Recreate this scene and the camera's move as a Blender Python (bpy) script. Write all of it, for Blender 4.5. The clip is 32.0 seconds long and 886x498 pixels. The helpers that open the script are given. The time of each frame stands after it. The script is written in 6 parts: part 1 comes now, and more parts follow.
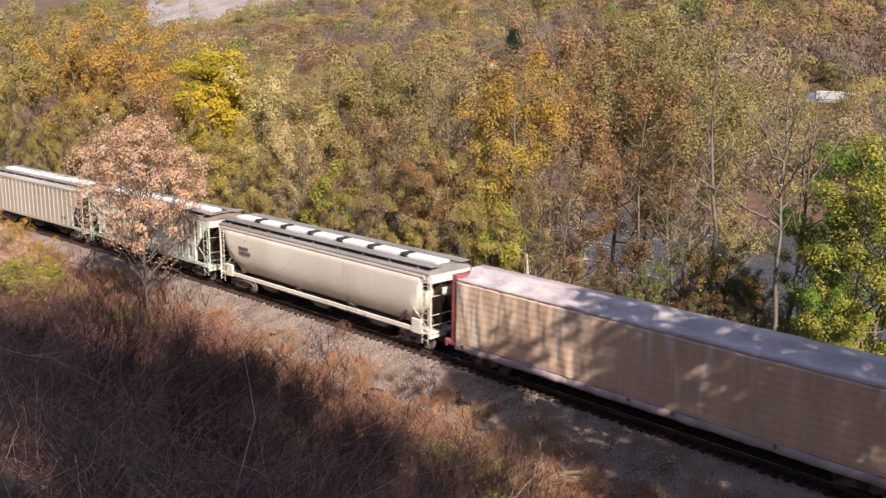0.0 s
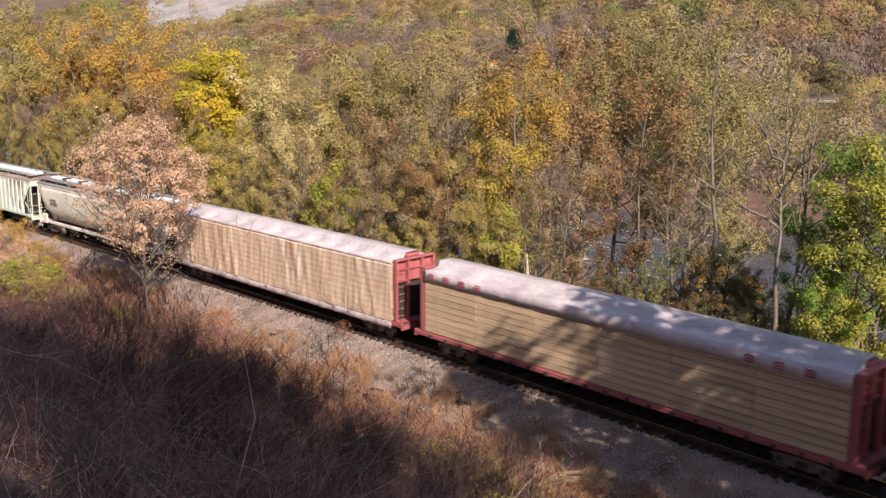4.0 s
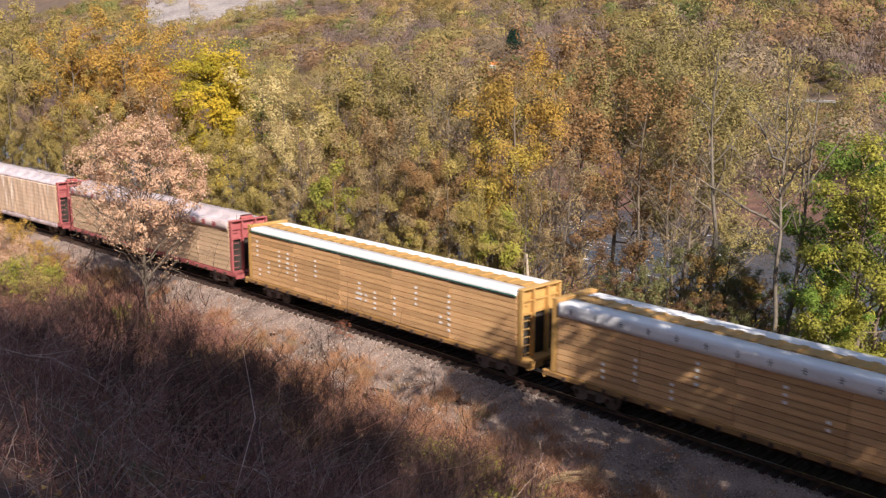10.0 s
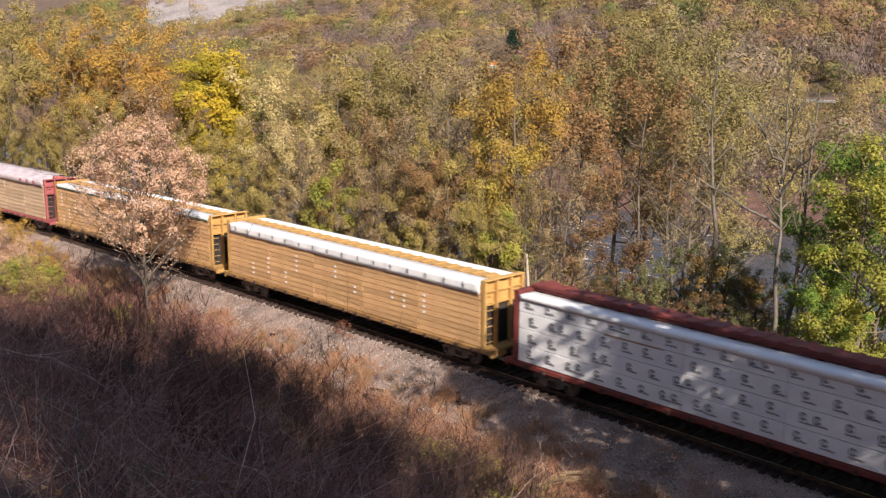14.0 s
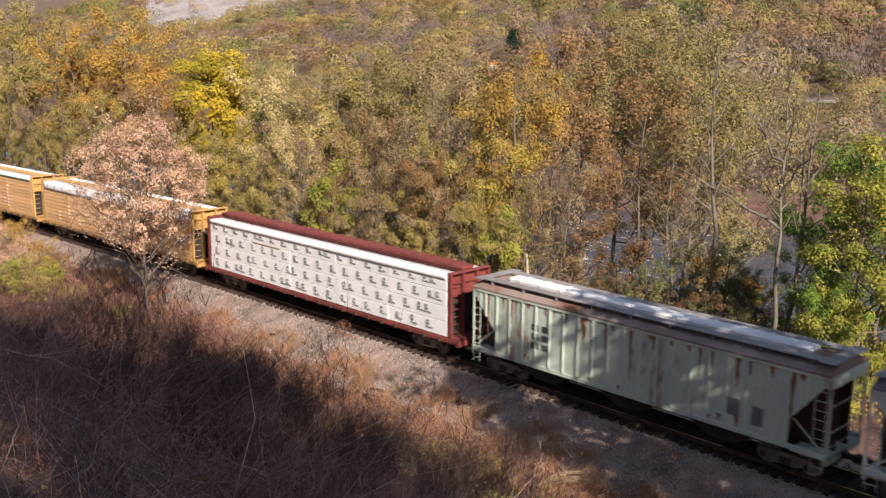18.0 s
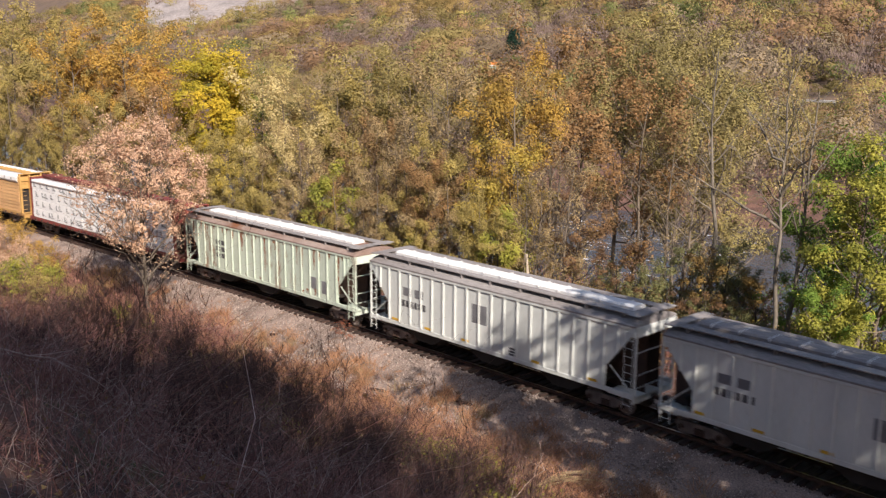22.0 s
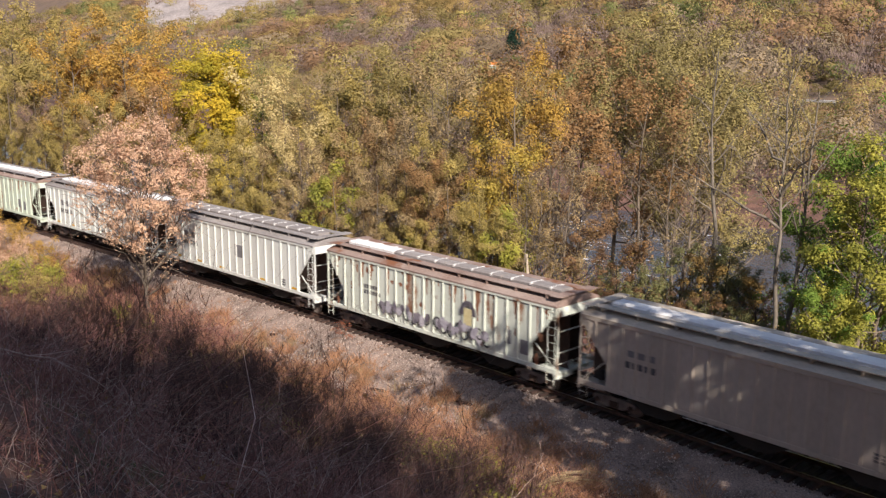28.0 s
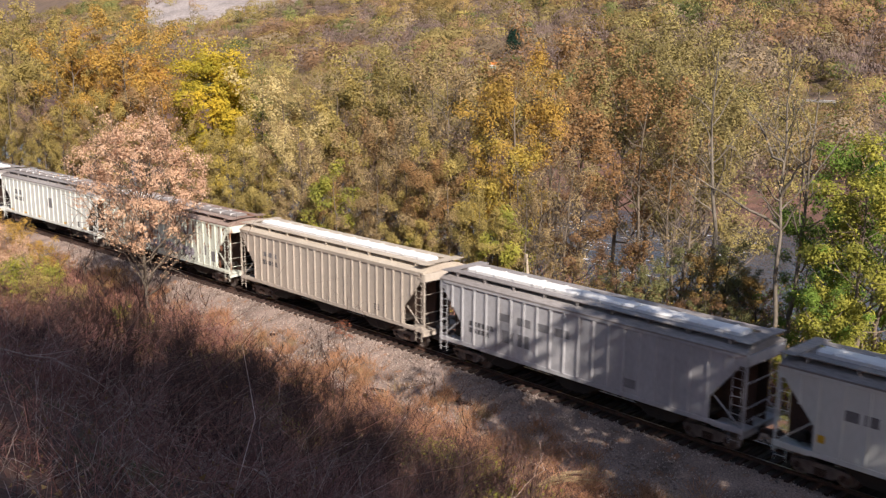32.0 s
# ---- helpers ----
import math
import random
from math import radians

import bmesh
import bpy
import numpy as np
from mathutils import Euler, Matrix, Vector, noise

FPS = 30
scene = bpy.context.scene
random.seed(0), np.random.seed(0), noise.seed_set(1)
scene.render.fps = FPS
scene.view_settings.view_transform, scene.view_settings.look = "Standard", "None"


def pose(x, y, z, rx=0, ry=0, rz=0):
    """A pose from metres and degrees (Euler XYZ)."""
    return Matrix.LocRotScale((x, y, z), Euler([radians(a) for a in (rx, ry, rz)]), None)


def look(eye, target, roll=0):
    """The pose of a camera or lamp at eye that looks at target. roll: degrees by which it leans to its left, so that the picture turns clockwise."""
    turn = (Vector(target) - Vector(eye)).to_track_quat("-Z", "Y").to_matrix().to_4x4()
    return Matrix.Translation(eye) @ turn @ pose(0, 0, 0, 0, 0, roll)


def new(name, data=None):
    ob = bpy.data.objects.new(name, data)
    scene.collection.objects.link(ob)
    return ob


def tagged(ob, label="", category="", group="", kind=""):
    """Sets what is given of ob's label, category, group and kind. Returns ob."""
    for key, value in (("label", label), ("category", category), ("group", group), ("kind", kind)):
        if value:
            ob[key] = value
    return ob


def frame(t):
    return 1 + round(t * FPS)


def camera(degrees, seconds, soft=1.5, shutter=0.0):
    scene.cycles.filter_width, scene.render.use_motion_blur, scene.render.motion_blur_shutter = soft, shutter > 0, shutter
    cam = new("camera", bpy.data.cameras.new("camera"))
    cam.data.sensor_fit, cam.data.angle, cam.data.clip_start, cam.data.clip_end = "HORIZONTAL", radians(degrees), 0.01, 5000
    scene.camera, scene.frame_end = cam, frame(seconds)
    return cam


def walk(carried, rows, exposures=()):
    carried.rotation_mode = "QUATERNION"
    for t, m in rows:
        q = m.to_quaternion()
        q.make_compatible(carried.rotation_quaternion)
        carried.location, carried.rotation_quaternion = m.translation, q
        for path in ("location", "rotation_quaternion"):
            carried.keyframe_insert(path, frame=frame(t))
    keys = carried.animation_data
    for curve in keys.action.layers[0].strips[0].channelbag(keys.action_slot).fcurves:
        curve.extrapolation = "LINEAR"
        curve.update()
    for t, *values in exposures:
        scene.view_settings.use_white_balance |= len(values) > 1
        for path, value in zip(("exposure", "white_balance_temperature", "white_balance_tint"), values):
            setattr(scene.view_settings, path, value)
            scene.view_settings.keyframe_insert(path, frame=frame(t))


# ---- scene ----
SECONDS = 32.0
EYE = (0.0, -34.13, 15.69)
cam = camera(49.17, SECONDS, soft=1.3, shutter=0.7)


def aim(yaw, pitch, roll):
    y, p = radians(yaw), radians(pitch)
    way = Vector((math.sin(y) * math.cos(p), math.cos(y) * math.cos(p), math.sin(p)))
    return look(EYE, Vector(EYE) + way, roll)


VIEW = aim(-46.50, -11.80, 0.35)
walk(cam, [(0, VIEW), (SECONDS, VIEW)], exposures=[(0, 0.65, 6700, 15), (SECONDS, 0.65, 6700, 15)])

# ---- light: low autumn sun from behind the slope, clear sky ----
SUN_YAW, SUN_HEIGHT = -70.0, 35.0
world = bpy.data.worlds.new("sky")
scene.world = world
world.use_nodes = True
sky = world.node_tree.nodes.new("ShaderNodeTexSky")
sky.sky_type, sky.sun_disc = "NISHITA", False
sky.sun_elevation, sky.sun_rotation = radians(SUN_HEIGHT), radians(SUN_YAW + 180)
back = world.node_tree.nodes["Background"]
back.inputs["Strength"].default_value = 0.08
world.node_tree.links.new(sky.outputs[0], back.inputs["Color"])
lamp = bpy.data.lights.new("sun", "SUN")
lamp.energy, lamp.angle, lamp.color = 5.0, radians(0.55), (1.0, 0.93, 0.82)
sun = new("sun", lamp)
sy, se = radians(SUN_YAW), radians(SUN_HEIGHT)
SUN_WAY = Vector((math.sin(sy) * math.cos(se), math.cos(sy) * math.cos(se), -math.sin(se)))
sun.matrix_world = look((0, 0, 80), Vector((0, 0, 80)) + SUN_WAY)

# ---- materials ----


def mat(name, colour, rough=0.7, colour2=None, scale=3.0, fine=40.0, bump=0.15, metal=0.0, blend=0.5, island=False,
        streak=None, rnd=0.0, stains=None, stain_scale=0.6, stain_low=0.55, spec=0.35, through_light=0.0, dist=0.02):
    m = bpy.data.materials.new(name)
    m.use_nodes = True
    nt = m.node_tree
    n, l = nt.nodes, nt.links
    b = n["Principled BSDF"]
    b.inputs["Roughness"].default_value, b.inputs["Metallic"].default_value = rough, metal
    b.inputs["Specular IOR Level"].default_value = spec
    co = n.new("ShaderNodeTexCoord")
    pos = co.outputs["Object"]
    if streak:
        mp = n.new("ShaderNodeMapping")
        mp.inputs["Scale"].default_value = streak
        l.new(pos, mp.inputs["Vector"])
        pos = mp.outputs[0]
    big = n.new("ShaderNodeTexNoise")
    big.inputs["Scale"].default_value, big.inputs["Detail"].default_value = scale, 5
    l.new(pos, big.inputs["Vector"])
    small = n.new("ShaderNodeTexNoise")
    small.inputs["Scale"].default_value, small.inputs["Detail"].default_value = fine, 4
    l.new(pos, small.inputs["Vector"])
    mix = n.new("ShaderNodeMix")
    mix.data_type = "RGBA"
    c2 = colour2 or tuple(c * 0.7 for c in colour)
    mix.inputs["A"].default_value, mix.inputs["B"].default_value = (*colour, 1), (*c2, 1)
    ramp = n.new("ShaderNodeMapRange")
    ramp.inputs["From Min"].default_value, ramp.inputs["From Max"].default_value = 0.35, 0.65
    if island:
        g = n.new("ShaderNodeNewGeometry")
        add = n.new("ShaderNodeMath")
        add.operation = "MULTIPLY_ADD"
        add.inputs[1].default_value = float(island) if island is not True else 0.45
        l.new(g.outputs["Random Per Island"], add.inputs[0])
        sc = n.new("ShaderNodeMath")
        sc.operation = "MULTIPLY"
        sc.inputs[1].default_value = 1.0 if island is not True else 0.6
        l.new(big.outputs["Fac"], sc.inputs[0])
        l.new(sc.outputs[0], add.inputs[2])
        l.new(add.outputs[0], ramp.inputs["Value"])
        ramp.inputs["From Min"].default_value, ramp.inputs["From Max"].default_value = (0.3, 0.75) if island is True else (0.36 + 0.3 * island, 0.62 + 0.7 * island)
    else:
        l.new(big.outputs["Fac"], ramp.inputs["Value"])
    l.new(ramp.outputs[0], mix.inputs["Factor"])
    grain = n.new("ShaderNodeMix")
    grain.data_type, grain.blend_type = "RGBA", "OVERLAY"
    grain.inputs["Factor"].default_value = blend
    l.new(mix.outputs["Result"], grain.inputs["A"])
    l.new(small.outputs["Fac"], grain.inputs["B"])
    out = grain.outputs["Result"]
    if rnd:
        oi = n.new("ShaderNodeObjectInfo")
        mr = n.new("ShaderNodeMapRange")
        mr.inputs["To Min"].default_value, mr.inputs["To Max"].default_value = 1 - rnd, 1 + rnd
        l.new(oi.outputs["Random"], mr.inputs["Value"])
        hs = n.new("ShaderNodeHueSaturation")
        l.new(mr.outputs[0], hs.inputs["Value"])
        l.new(out, hs.inputs["Color"])
        out = hs.outputs[0]
    if stains:
        sn = n.new("ShaderNodeTexNoise")
        sn.inputs["Scale"].default_value, sn.inputs["Detail"].default_value = stain_scale, 8
        sn.inputs["Roughness"].default_value = 0.65
        l.new(pos, sn.inputs["Vector"])
        sr = n.new("ShaderNodeMapRange")
        sr.inputs["From Min"].default_value, sr.inputs["From Max"].default_value = stain_low, stain_low + 0.08
        l.new(sn.outputs["Fac"], sr.inputs["Value"])
        sm = n.new("ShaderNodeMix")
        sm.data_type = "RGBA"
        sm.inputs["B"].default_value = (*stains, 1)
        l.new(sr.outputs[0], sm.inputs["Factor"])
        l.new(out, sm.inputs["A"])
        out = sm.outputs["Result"]
    l.new(out, b.inputs["Base Color"])
    if bump:
        bp = n.new("ShaderNodeBump")
        bp.inputs["Strength"].default_value, bp.inputs["Distance"].default_value = bump, dist
        l.new(small.outputs["Fac"], bp.inputs["Height"])
        l.new(bp.outputs[0], b.inputs["Normal"])
    if through_light:
        tr = n.new("ShaderNodeBsdfTranslucent")
        l.new(out, tr.inputs["Color"])
        ms = n.new("ShaderNodeMixShader")
        ms.inputs[0].default_value = through_light
        l.new(b.outputs[0], ms.inputs[1])
        l.new(tr.outputs[0], ms.inputs[2])
        l.new(ms.outputs[0], n["Material Output"].inputs["Surface"])
    return m


def leaf(name, c1, c2, scale=0.7, single=0.1, thin=0.26):
    """Leaves: the colour drifts from clump to clump, and a little from leaf to leaf."""
    return mat(name, c1, 0.8, c2, scale=scale, fine=3.0, bump=0, blend=0.25, island=single, through_light=thin, spec=0.08)


M_GROUND = mat("leaf_litter_soil", (0.17, 0.092, 0.07), 0.95, (0.07, 0.04, 0.034), 0.5, 9, 0.5, blend=0.9, stains=(0.10, 0.10, 0.03), stain_scale=0.25, stain_low=0.58, dist=0.06)
M_BALLAST = mat("crushed_stone", (0.31, 0.235, 0.20), 0.9, (0.18, 0.135, 0.115), 0.8, 16, 0.9, blend=1.0, stains=(0.28, 0.15, 0.09), stain_scale=1.6, stain_low=0.57, dist=0.05)
M_STONE = mat("ballast_stone", (0.54, 0.445, 0.39), 0.85, (0.13, 0.105, 0.095), 2, 20, 0.3, island=True)
M_TIE = mat("weathered_tie_timber", (0.058, 0.031, 0.024), 0.85, (0.028, 0.018, 0.015), 2, 30, 0.5, streak=(1, 0.15, 1), rnd=0.35)
M_RAIL = mat("rail_rust", (0.09, 0.045, 0.03), 0.7, (0.05, 0.03, 0.022), 4, 40, 0.2)
M_RAILTOP = mat("rail_head_polished", (0.55, 0.53, 0.50), 0.3, (0.4, 0.38, 0.36), 4, 40, 0.05, metal=1.0)
M_WATER = mat("river_water", (0.035, 0.04, 0.05), 0.16, (0.06, 0.06, 0.07), 0.15, 0.9, 0.6, spec=0.6, dist=0.25)
M_FOAM = mat("rapids_foam", (0.7, 0.72, 0.75), 0.7, (0.5, 0.52, 0.56), 2, 10, 0.3)
M_BARK = mat("grey_bark", (0.20, 0.16, 0.125), 0.9, (0.10, 0.08, 0.06), 1.5, 14, 0.6, streak=(1, 1, 0.25))
# bark of the water's-edge saplings, with their shade put into its colour
M_DARK_BARK = mat("shade_darkened_bark", (0.085, 0.065, 0.052), 0.9, (0.04, 0.032, 0.027), 1.5, 14, 0.5, streak=(1, 1, 0.25))
M_PALE_BARK = mat("pale_bark", (0.215, 0.185, 0.15), 0.85, (0.095, 0.08, 0.065), 1.1, 9, 0.5, streak=(1, 1, 0.5))
M_SHRUB = mat("dark_shrub_bark", (0.15, 0.085, 0.07), 0.85, (0.065, 0.036, 0.03), 0.8, 6, 0, island=True)
M_TWIG = mat("dead_twig", (0.49, 0.235, 0.195), 0.85, (0.125, 0.054, 0.048), 0.8, 6, 0, island=True)
M_TWIG_PALE = mat("bleached_stalk", (0.70, 0.54, 0.46), 0.8, (0.36, 0.25, 0.21), 0.8, 6, 0, island=True)
M_GRASS_RED = mat("dry_bluestem", (0.55, 0.295, 0.165), 0.8, (0.27, 0.15, 0.09), 0.6, 5, 0, island=True, through_light=0.25)
M_GRASS_TAN = mat("straw_grass", (0.46, 0.34, 0.20), 0.8, (0.22, 0.16, 0.08), 0.3, 5, 0, island=True, through_light=0.25)
M_GRASS_GREEN = mat("green_weeds", (0.15, 0.21, 0.045), 0.7, (0.08, 0.10, 0.03), 0.4, 5, 0, island=True, through_light=0.3)
M_SCREE = mat("scree_rock", (0.37, 0.325, 0.31), 0.9, (0.28, 0.245, 0.235), 0.03, 0.3, 0.6, blend=0.7, dist=0.5)
L_OLIVE = leaf("olive_leaves", (0.46, 0.36, 0.12), (0.25, 0.20, 0.075))
L_YELLOW = leaf("yellow_leaves", (0.56, 0.42, 0.09), (0.32, 0.25, 0.065))
L_GOLD = leaf("golden_leaves", (0.58, 0.36, 0.085), (0.31, 0.20, 0.06))
L_RUST = leaf("rust_leaves", (0.39, 0.225, 0.10), (0.22, 0.14, 0.07))
L_TAN = leaf("tan_leaves", (0.44, 0.325, 0.17), (0.26, 0.19, 0.10))
L_CREAM = leaf("cream_yellow_leaves", (0.68, 0.55, 0.27), (0.44, 0.345, 0.15))
L_WILLOW = leaf("pale_olive_leaves", (0.36, 0.295, 0.115), (0.23, 0.19, 0.085))
L_PEACH = leaf("peach_oak_leaves", (0.73, 0.50, 0.345), (0.48, 0.30, 0.20))
L_GREEN = leaf("green_leaves", (0.23, 0.34, 0.06), (0.11, 0.18, 0.04), 0.7, 0.1)
L_DARKGREEN = leaf("dull_green_leaves", (0.22, 0.24, 0.06), (0.12, 0.15, 0.045), 0.5, 0.1)
L_LIME = leaf("yellow_green_leaves", (0.66, 0.46, 0.05), (0.33, 0.29, 0.04), 0.35, 0.1)
L_MAUVE = leaf("bare_twig_haze", (0.27, 0.20, 0.175), (0.19, 0.14, 0.125), 0.05, 0.06, 0.18)
L_LEAFY = leaf("fresh_yellow_green_leaves", (0.43, 0.40, 0.075), (0.22, 0.23, 0.05), 0.7, 0.1)
L_ORANGE = leaf("orange_leaves", (0.54, 0.34, 0.08), (0.31, 0.21, 0.055), 0.5, 0.1)
# three sapling leaf colours, darkened in place of shade falling on them
L_DULL = leaf("shade_dulled_olive_leaves", (0.22, 0.22, 0.09), (0.13, 0.13, 0.06))
L_BROWN = leaf("shade_dulled_brown_leaves", (0.25, 0.145, 0.075), (0.15, 0.09, 0.05))
L_OCHRE = leaf("shade_dulled_ochre_leaves", (0.33, 0.215, 0.07), (0.19, 0.125, 0.05))
L_AMBER = leaf("amber_leaves", (0.64, 0.35, 0.085), (0.38, 0.215, 0.06), 0.5, 0.1)
L_CONIFER = leaf("conifer_needles", (0.035, 0.075, 0.05), (0.018, 0.04, 0.03))

# woods far off: one colour for each few crowns
F_WOODS = [(leaf("far_%s_woods" % w, tuple(c * k for c in a), tuple(c * k for c in b), 0.05, 0.05, 0.18), share * 0.5, w) for w, share, a, b in (
    ("olive", 0.28, (0.37, 0.29, 0.12), (0.28, 0.225, 0.09)), ("golden", 0.20, (0.46, 0.32, 0.13), (0.35, 0.25, 0.10)), ("rust", 0.18, (0.40, 0.245, 0.14), (0.29, 0.18, 0.105)),
    ("yellow", 0.09, (0.50, 0.40, 0.13), (0.38, 0.31, 0.11)), ("tan", 0.13, (0.40, 0.31, 0.21), (0.29, 0.225, 0.15)), ("green", 0.12, (0.23, 0.25, 0.09), (0.16, 0.175, 0.065)))
    for k in (0.60, 0.84)]

# ---- mesh helpers ----


def mesh_of(name, verts, faces, material, smooth=False):
    """A mesh from arrays of vertices and of faces that all have as many corners."""
    verts, faces = np.asarray(verts, np.float32), np.asarray(faces, np.int32)
    me = bpy.data.meshes.new(name)
    k = faces.shape[1]
    me.vertices.add(len(verts))
    me.vertices.foreach_set("co", verts.ravel())
    me.loops.add(faces.size)
    me.loops.foreach_set("vertex_index", faces.ravel())
    me.polygons.add(len(faces))
    me.polygons.foreach_set("loop_start", np.arange(0, faces.size, k, dtype=np.int32))
    if smooth:
        me.polygons.foreach_set("use_smooth", np.ones(len(faces), bool))
    me.materials.append(material)
    me.update(calc_edges=True)
    return me


def part(name, bm, material, parent, label=""):
    me = bpy.data.meshes.new(name)
    bm.to_mesh(me)
    bm.free()
    me.materials.append(material)
    ob = new(name, me)
    ob.parent = parent
    return tagged(ob, label)


def piece(name, me, parent, m=None, label=""):
    ob = new(name, me)
    ob.parent = parent
    if m is not None:
        ob.matrix_basis = m
    return tagged(ob, label)


def box(bm, x0, x1, y0, y1, z0, z1):
    v = [bm.verts.new((x, y, z)) for x in (x0, x1) for y in (y0, y1) for z in (z0, z1)]
    for f in ((0, 1, 3, 2), (4, 6, 7, 5), (0, 4, 5, 1), (2, 3, 7, 6), (0, 2, 6, 4), (1, 5, 7, 3)):
        bm.faces.new([v[i] for i in f])
    return v


def boxes(*dims, bevel=0.0):
    bm = bmesh.new()
    for d in dims:
        box(bm, *d)
    if bevel:
        bmesh.ops.bevel(bm, geom=bm.edges[:], offset=bevel, segments=1, affect="EDGES")
    return bm


def bar(bm, a, b, r, sides=6, r2=None):
    a, b = Vector(a), Vector(b)
    w = (b - a).normalized()
    u = w.orthogonal().normalized()
    v = w.cross(u)
    r2 = r if r2 is None else r2
    rings = []
    for p, rr in ((a, r), (b, r2)):
        rings.append([bm.verts.new(p + rr * (math.cos(2 * math.pi * i / sides) * u + math.sin(2 * math.pi * i / sides) * v)) for i in range(sides)])
    for i in range(sides):
        j = (i + 1) % sides
        bm.faces.new((rings[0][i], rings[0][j], rings[1][j], rings[1][i]))
    bm.faces.new(rings[0][::-1])
    bm.faces.new(rings[1])


def bars(segments, r, sides=6):
    bm = bmesh.new()
    for a, b in segments:
        bar(bm, a, b, r, sides)
    return bm


def sweep(profile, xs, closed=True):
    """A profile of (y, z) carried along x."""
    bm = bmesh.new()
    rows = [[bm.verts.new((x, y, z)) for y, z in profile] for x in xs]
    n = len(profile)
    for a, b in zip(rows, rows[1:]):
        for i in range(n if closed else n - 1):
            bm.faces.new((a[i], b[i], b[(i + 1) % n], a[(i + 1) % n]))
    if closed:
        bm.faces.new(rows[0])
        bm.faces.new(rows[-1][::-1])
    bmesh.ops.recalc_face_normals(bm, faces=bm.faces[:])
    return bm


def prism(outline, y0, y1):
    """An outline of (x, z) with a thickness from y0 to y1."""
    bm = bmesh.new()
    a = [bm.verts.new((x, y0, z)) for x, z in outline]
    b = [bm.verts.new((x, y1, z)) for x, z in outline]
    n = len(a)
    for i in range(n):
        j = (i + 1) % n
        bm.faces.new((a[i], a[j], b[j], b[i]))
    bm.faces.new(a[::-1])
    bm.faces.new(b)
    bmesh.ops.recalc_face_normals(bm, faces=bm.faces[:])
    return bm


# ---- the line of the track, and the lie of the land ----
CURVE_FROM, CURVE = -28.0, -0.00117


def track(s, off=0.0, z=0.0):
    w = min(s - CURVE_FROM, 0.0)
    th = CURVE * w
    return Vector((s - off * math.sin(th), CURVE * w * w / 2 + off * math.cos(th), z))


def car_pose(s):
    a, b = track(s - 6), track(s + 6)
    d = b - a
    m = (a + b) / 2
    return pose(m.x, m.y, 0, 0, 0, math.degrees(math.atan2(d.y, d.x)))


def step(a, b, v):
    t = np.clip((v - a) / (b - a), 0, 1)
    return t * t * (3 - 2 * t)


def wave(x, y, k, seed):
    return np.sin(x * k + seed) * np.sin(y * k * 1.13 + seed * 2.3) + 0.5 * np.sin(x * k * 2.3 + y * k * 1.7 + seed * 5)


def land(x, y):
    """Height of the ground, for arrays."""
    x, y = np.asarray(x, float), np.asarray(y, float)
    w = np.minimum(x - CURVE_FROM, 0)
    n = y - CURVE * np.maximum(w, -150) ** 2 / 2
    foot = -11.7 - 0.075 * np.clip(-x - 15, 0, 60)
    slope = np.clip(foot - n, 0, None)
    hill = 0.675 * slope * np.clip(slope / 3, 0.2, 1) - 0.25 * np.clip(-n - 45, 0, None) - 0.35 * np.clip(-n - 90, 0, None)
    z = -1.05 + hill
    z = z + 0.18 * wave(x, y, 0.35, 1) * step(4, 8, np.abs(n)) + 0.10 * wave(x, y, 1.3, 4) * step(6, 9, np.abs(n))
    bank = -1.05 - 8.6 * step(15, 33, n) - 0.6 * step(33, 40, n)
    far = 6.0 * step(88, 112, n)
    z = np.where(n > 4, bank + far + 0.25 * wave(x, y, 0.22, 2) * step(6, 10, n), z)
    z = np.where(np.abs(n) < 7, -1.15 + (z + 1.15) * step(3.8, 7, np.abs(n)) + 0.16 * wave(x, y, 1.1, 7) * step(3.8, 5, np.abs(n)), z)
    up = np.clip(y - 332, 0, 700)
    return z + np.minimum(0.20 * up + 0.0004 * up * up, 170) + 2.0 * wave(x, y, 0.03, 3) * step(345, 420, y)


def lands(x, y):
    return float(land(x, y))


ax = np.concatenate([np.arange(-2600, -400, 60), np.arange(-400, -125, 6), np.arange(-125, 25, 0.8), np.arange(25, 140, 5), np.arange(140, 1600, 80)])
ay = np.concatenate([np.arange(-1500, -80, 80), np.arange(-80, -46, 3), np.arange(-46, 38, 0.8), np.arange(38, 130, 2.5), np.arange(130, 760, 14), np.arange(760, 2600, 80)])
gx, gy = np.meshgrid(ax, ay, indexing="ij")
gz = land(gx, gy)
idx = np.arange(gx.size).reshape(gx.shape)
quads = np.stack([idx[:-1, :-1], idx[1:, :-1], idx[1:, 1:], idx[:-1, 1:]], -1).reshape(-1, 4)
ground = new("ground", mesh_of("ground", np.stack([gx, gy, gz], -1).reshape(-1, 3), quads, M_GROUND, True))
M_LITTER = mat("woodland_leaf_litter", (0.17, 0.115, 0.08), 0.95, (0.11, 0.078, 0.058), 0.08, 1.5, 0.4, blend=0.6, dist=0.2)
ground.data.materials.append(M_LITTER)
far_ = (gy[:-1, :-1] > 118).reshape(-1).astype(np.int32)
ground.data.polygons.foreach_set("material_index", far_)
tagged(ground, "brown leaf-littered valley ground and hillside", "ground", kind="structure")

# river
me = mesh_of("river", [(-900, 22, -9.5), (300, 22, -9.5), (300, 112, -9.5), (-900, 112, -9.5)], [(0, 1, 2, 3)], M_WATER)
river = tagged(new("river", me), "blue-grey river with low rapids", "river", kind="structure")

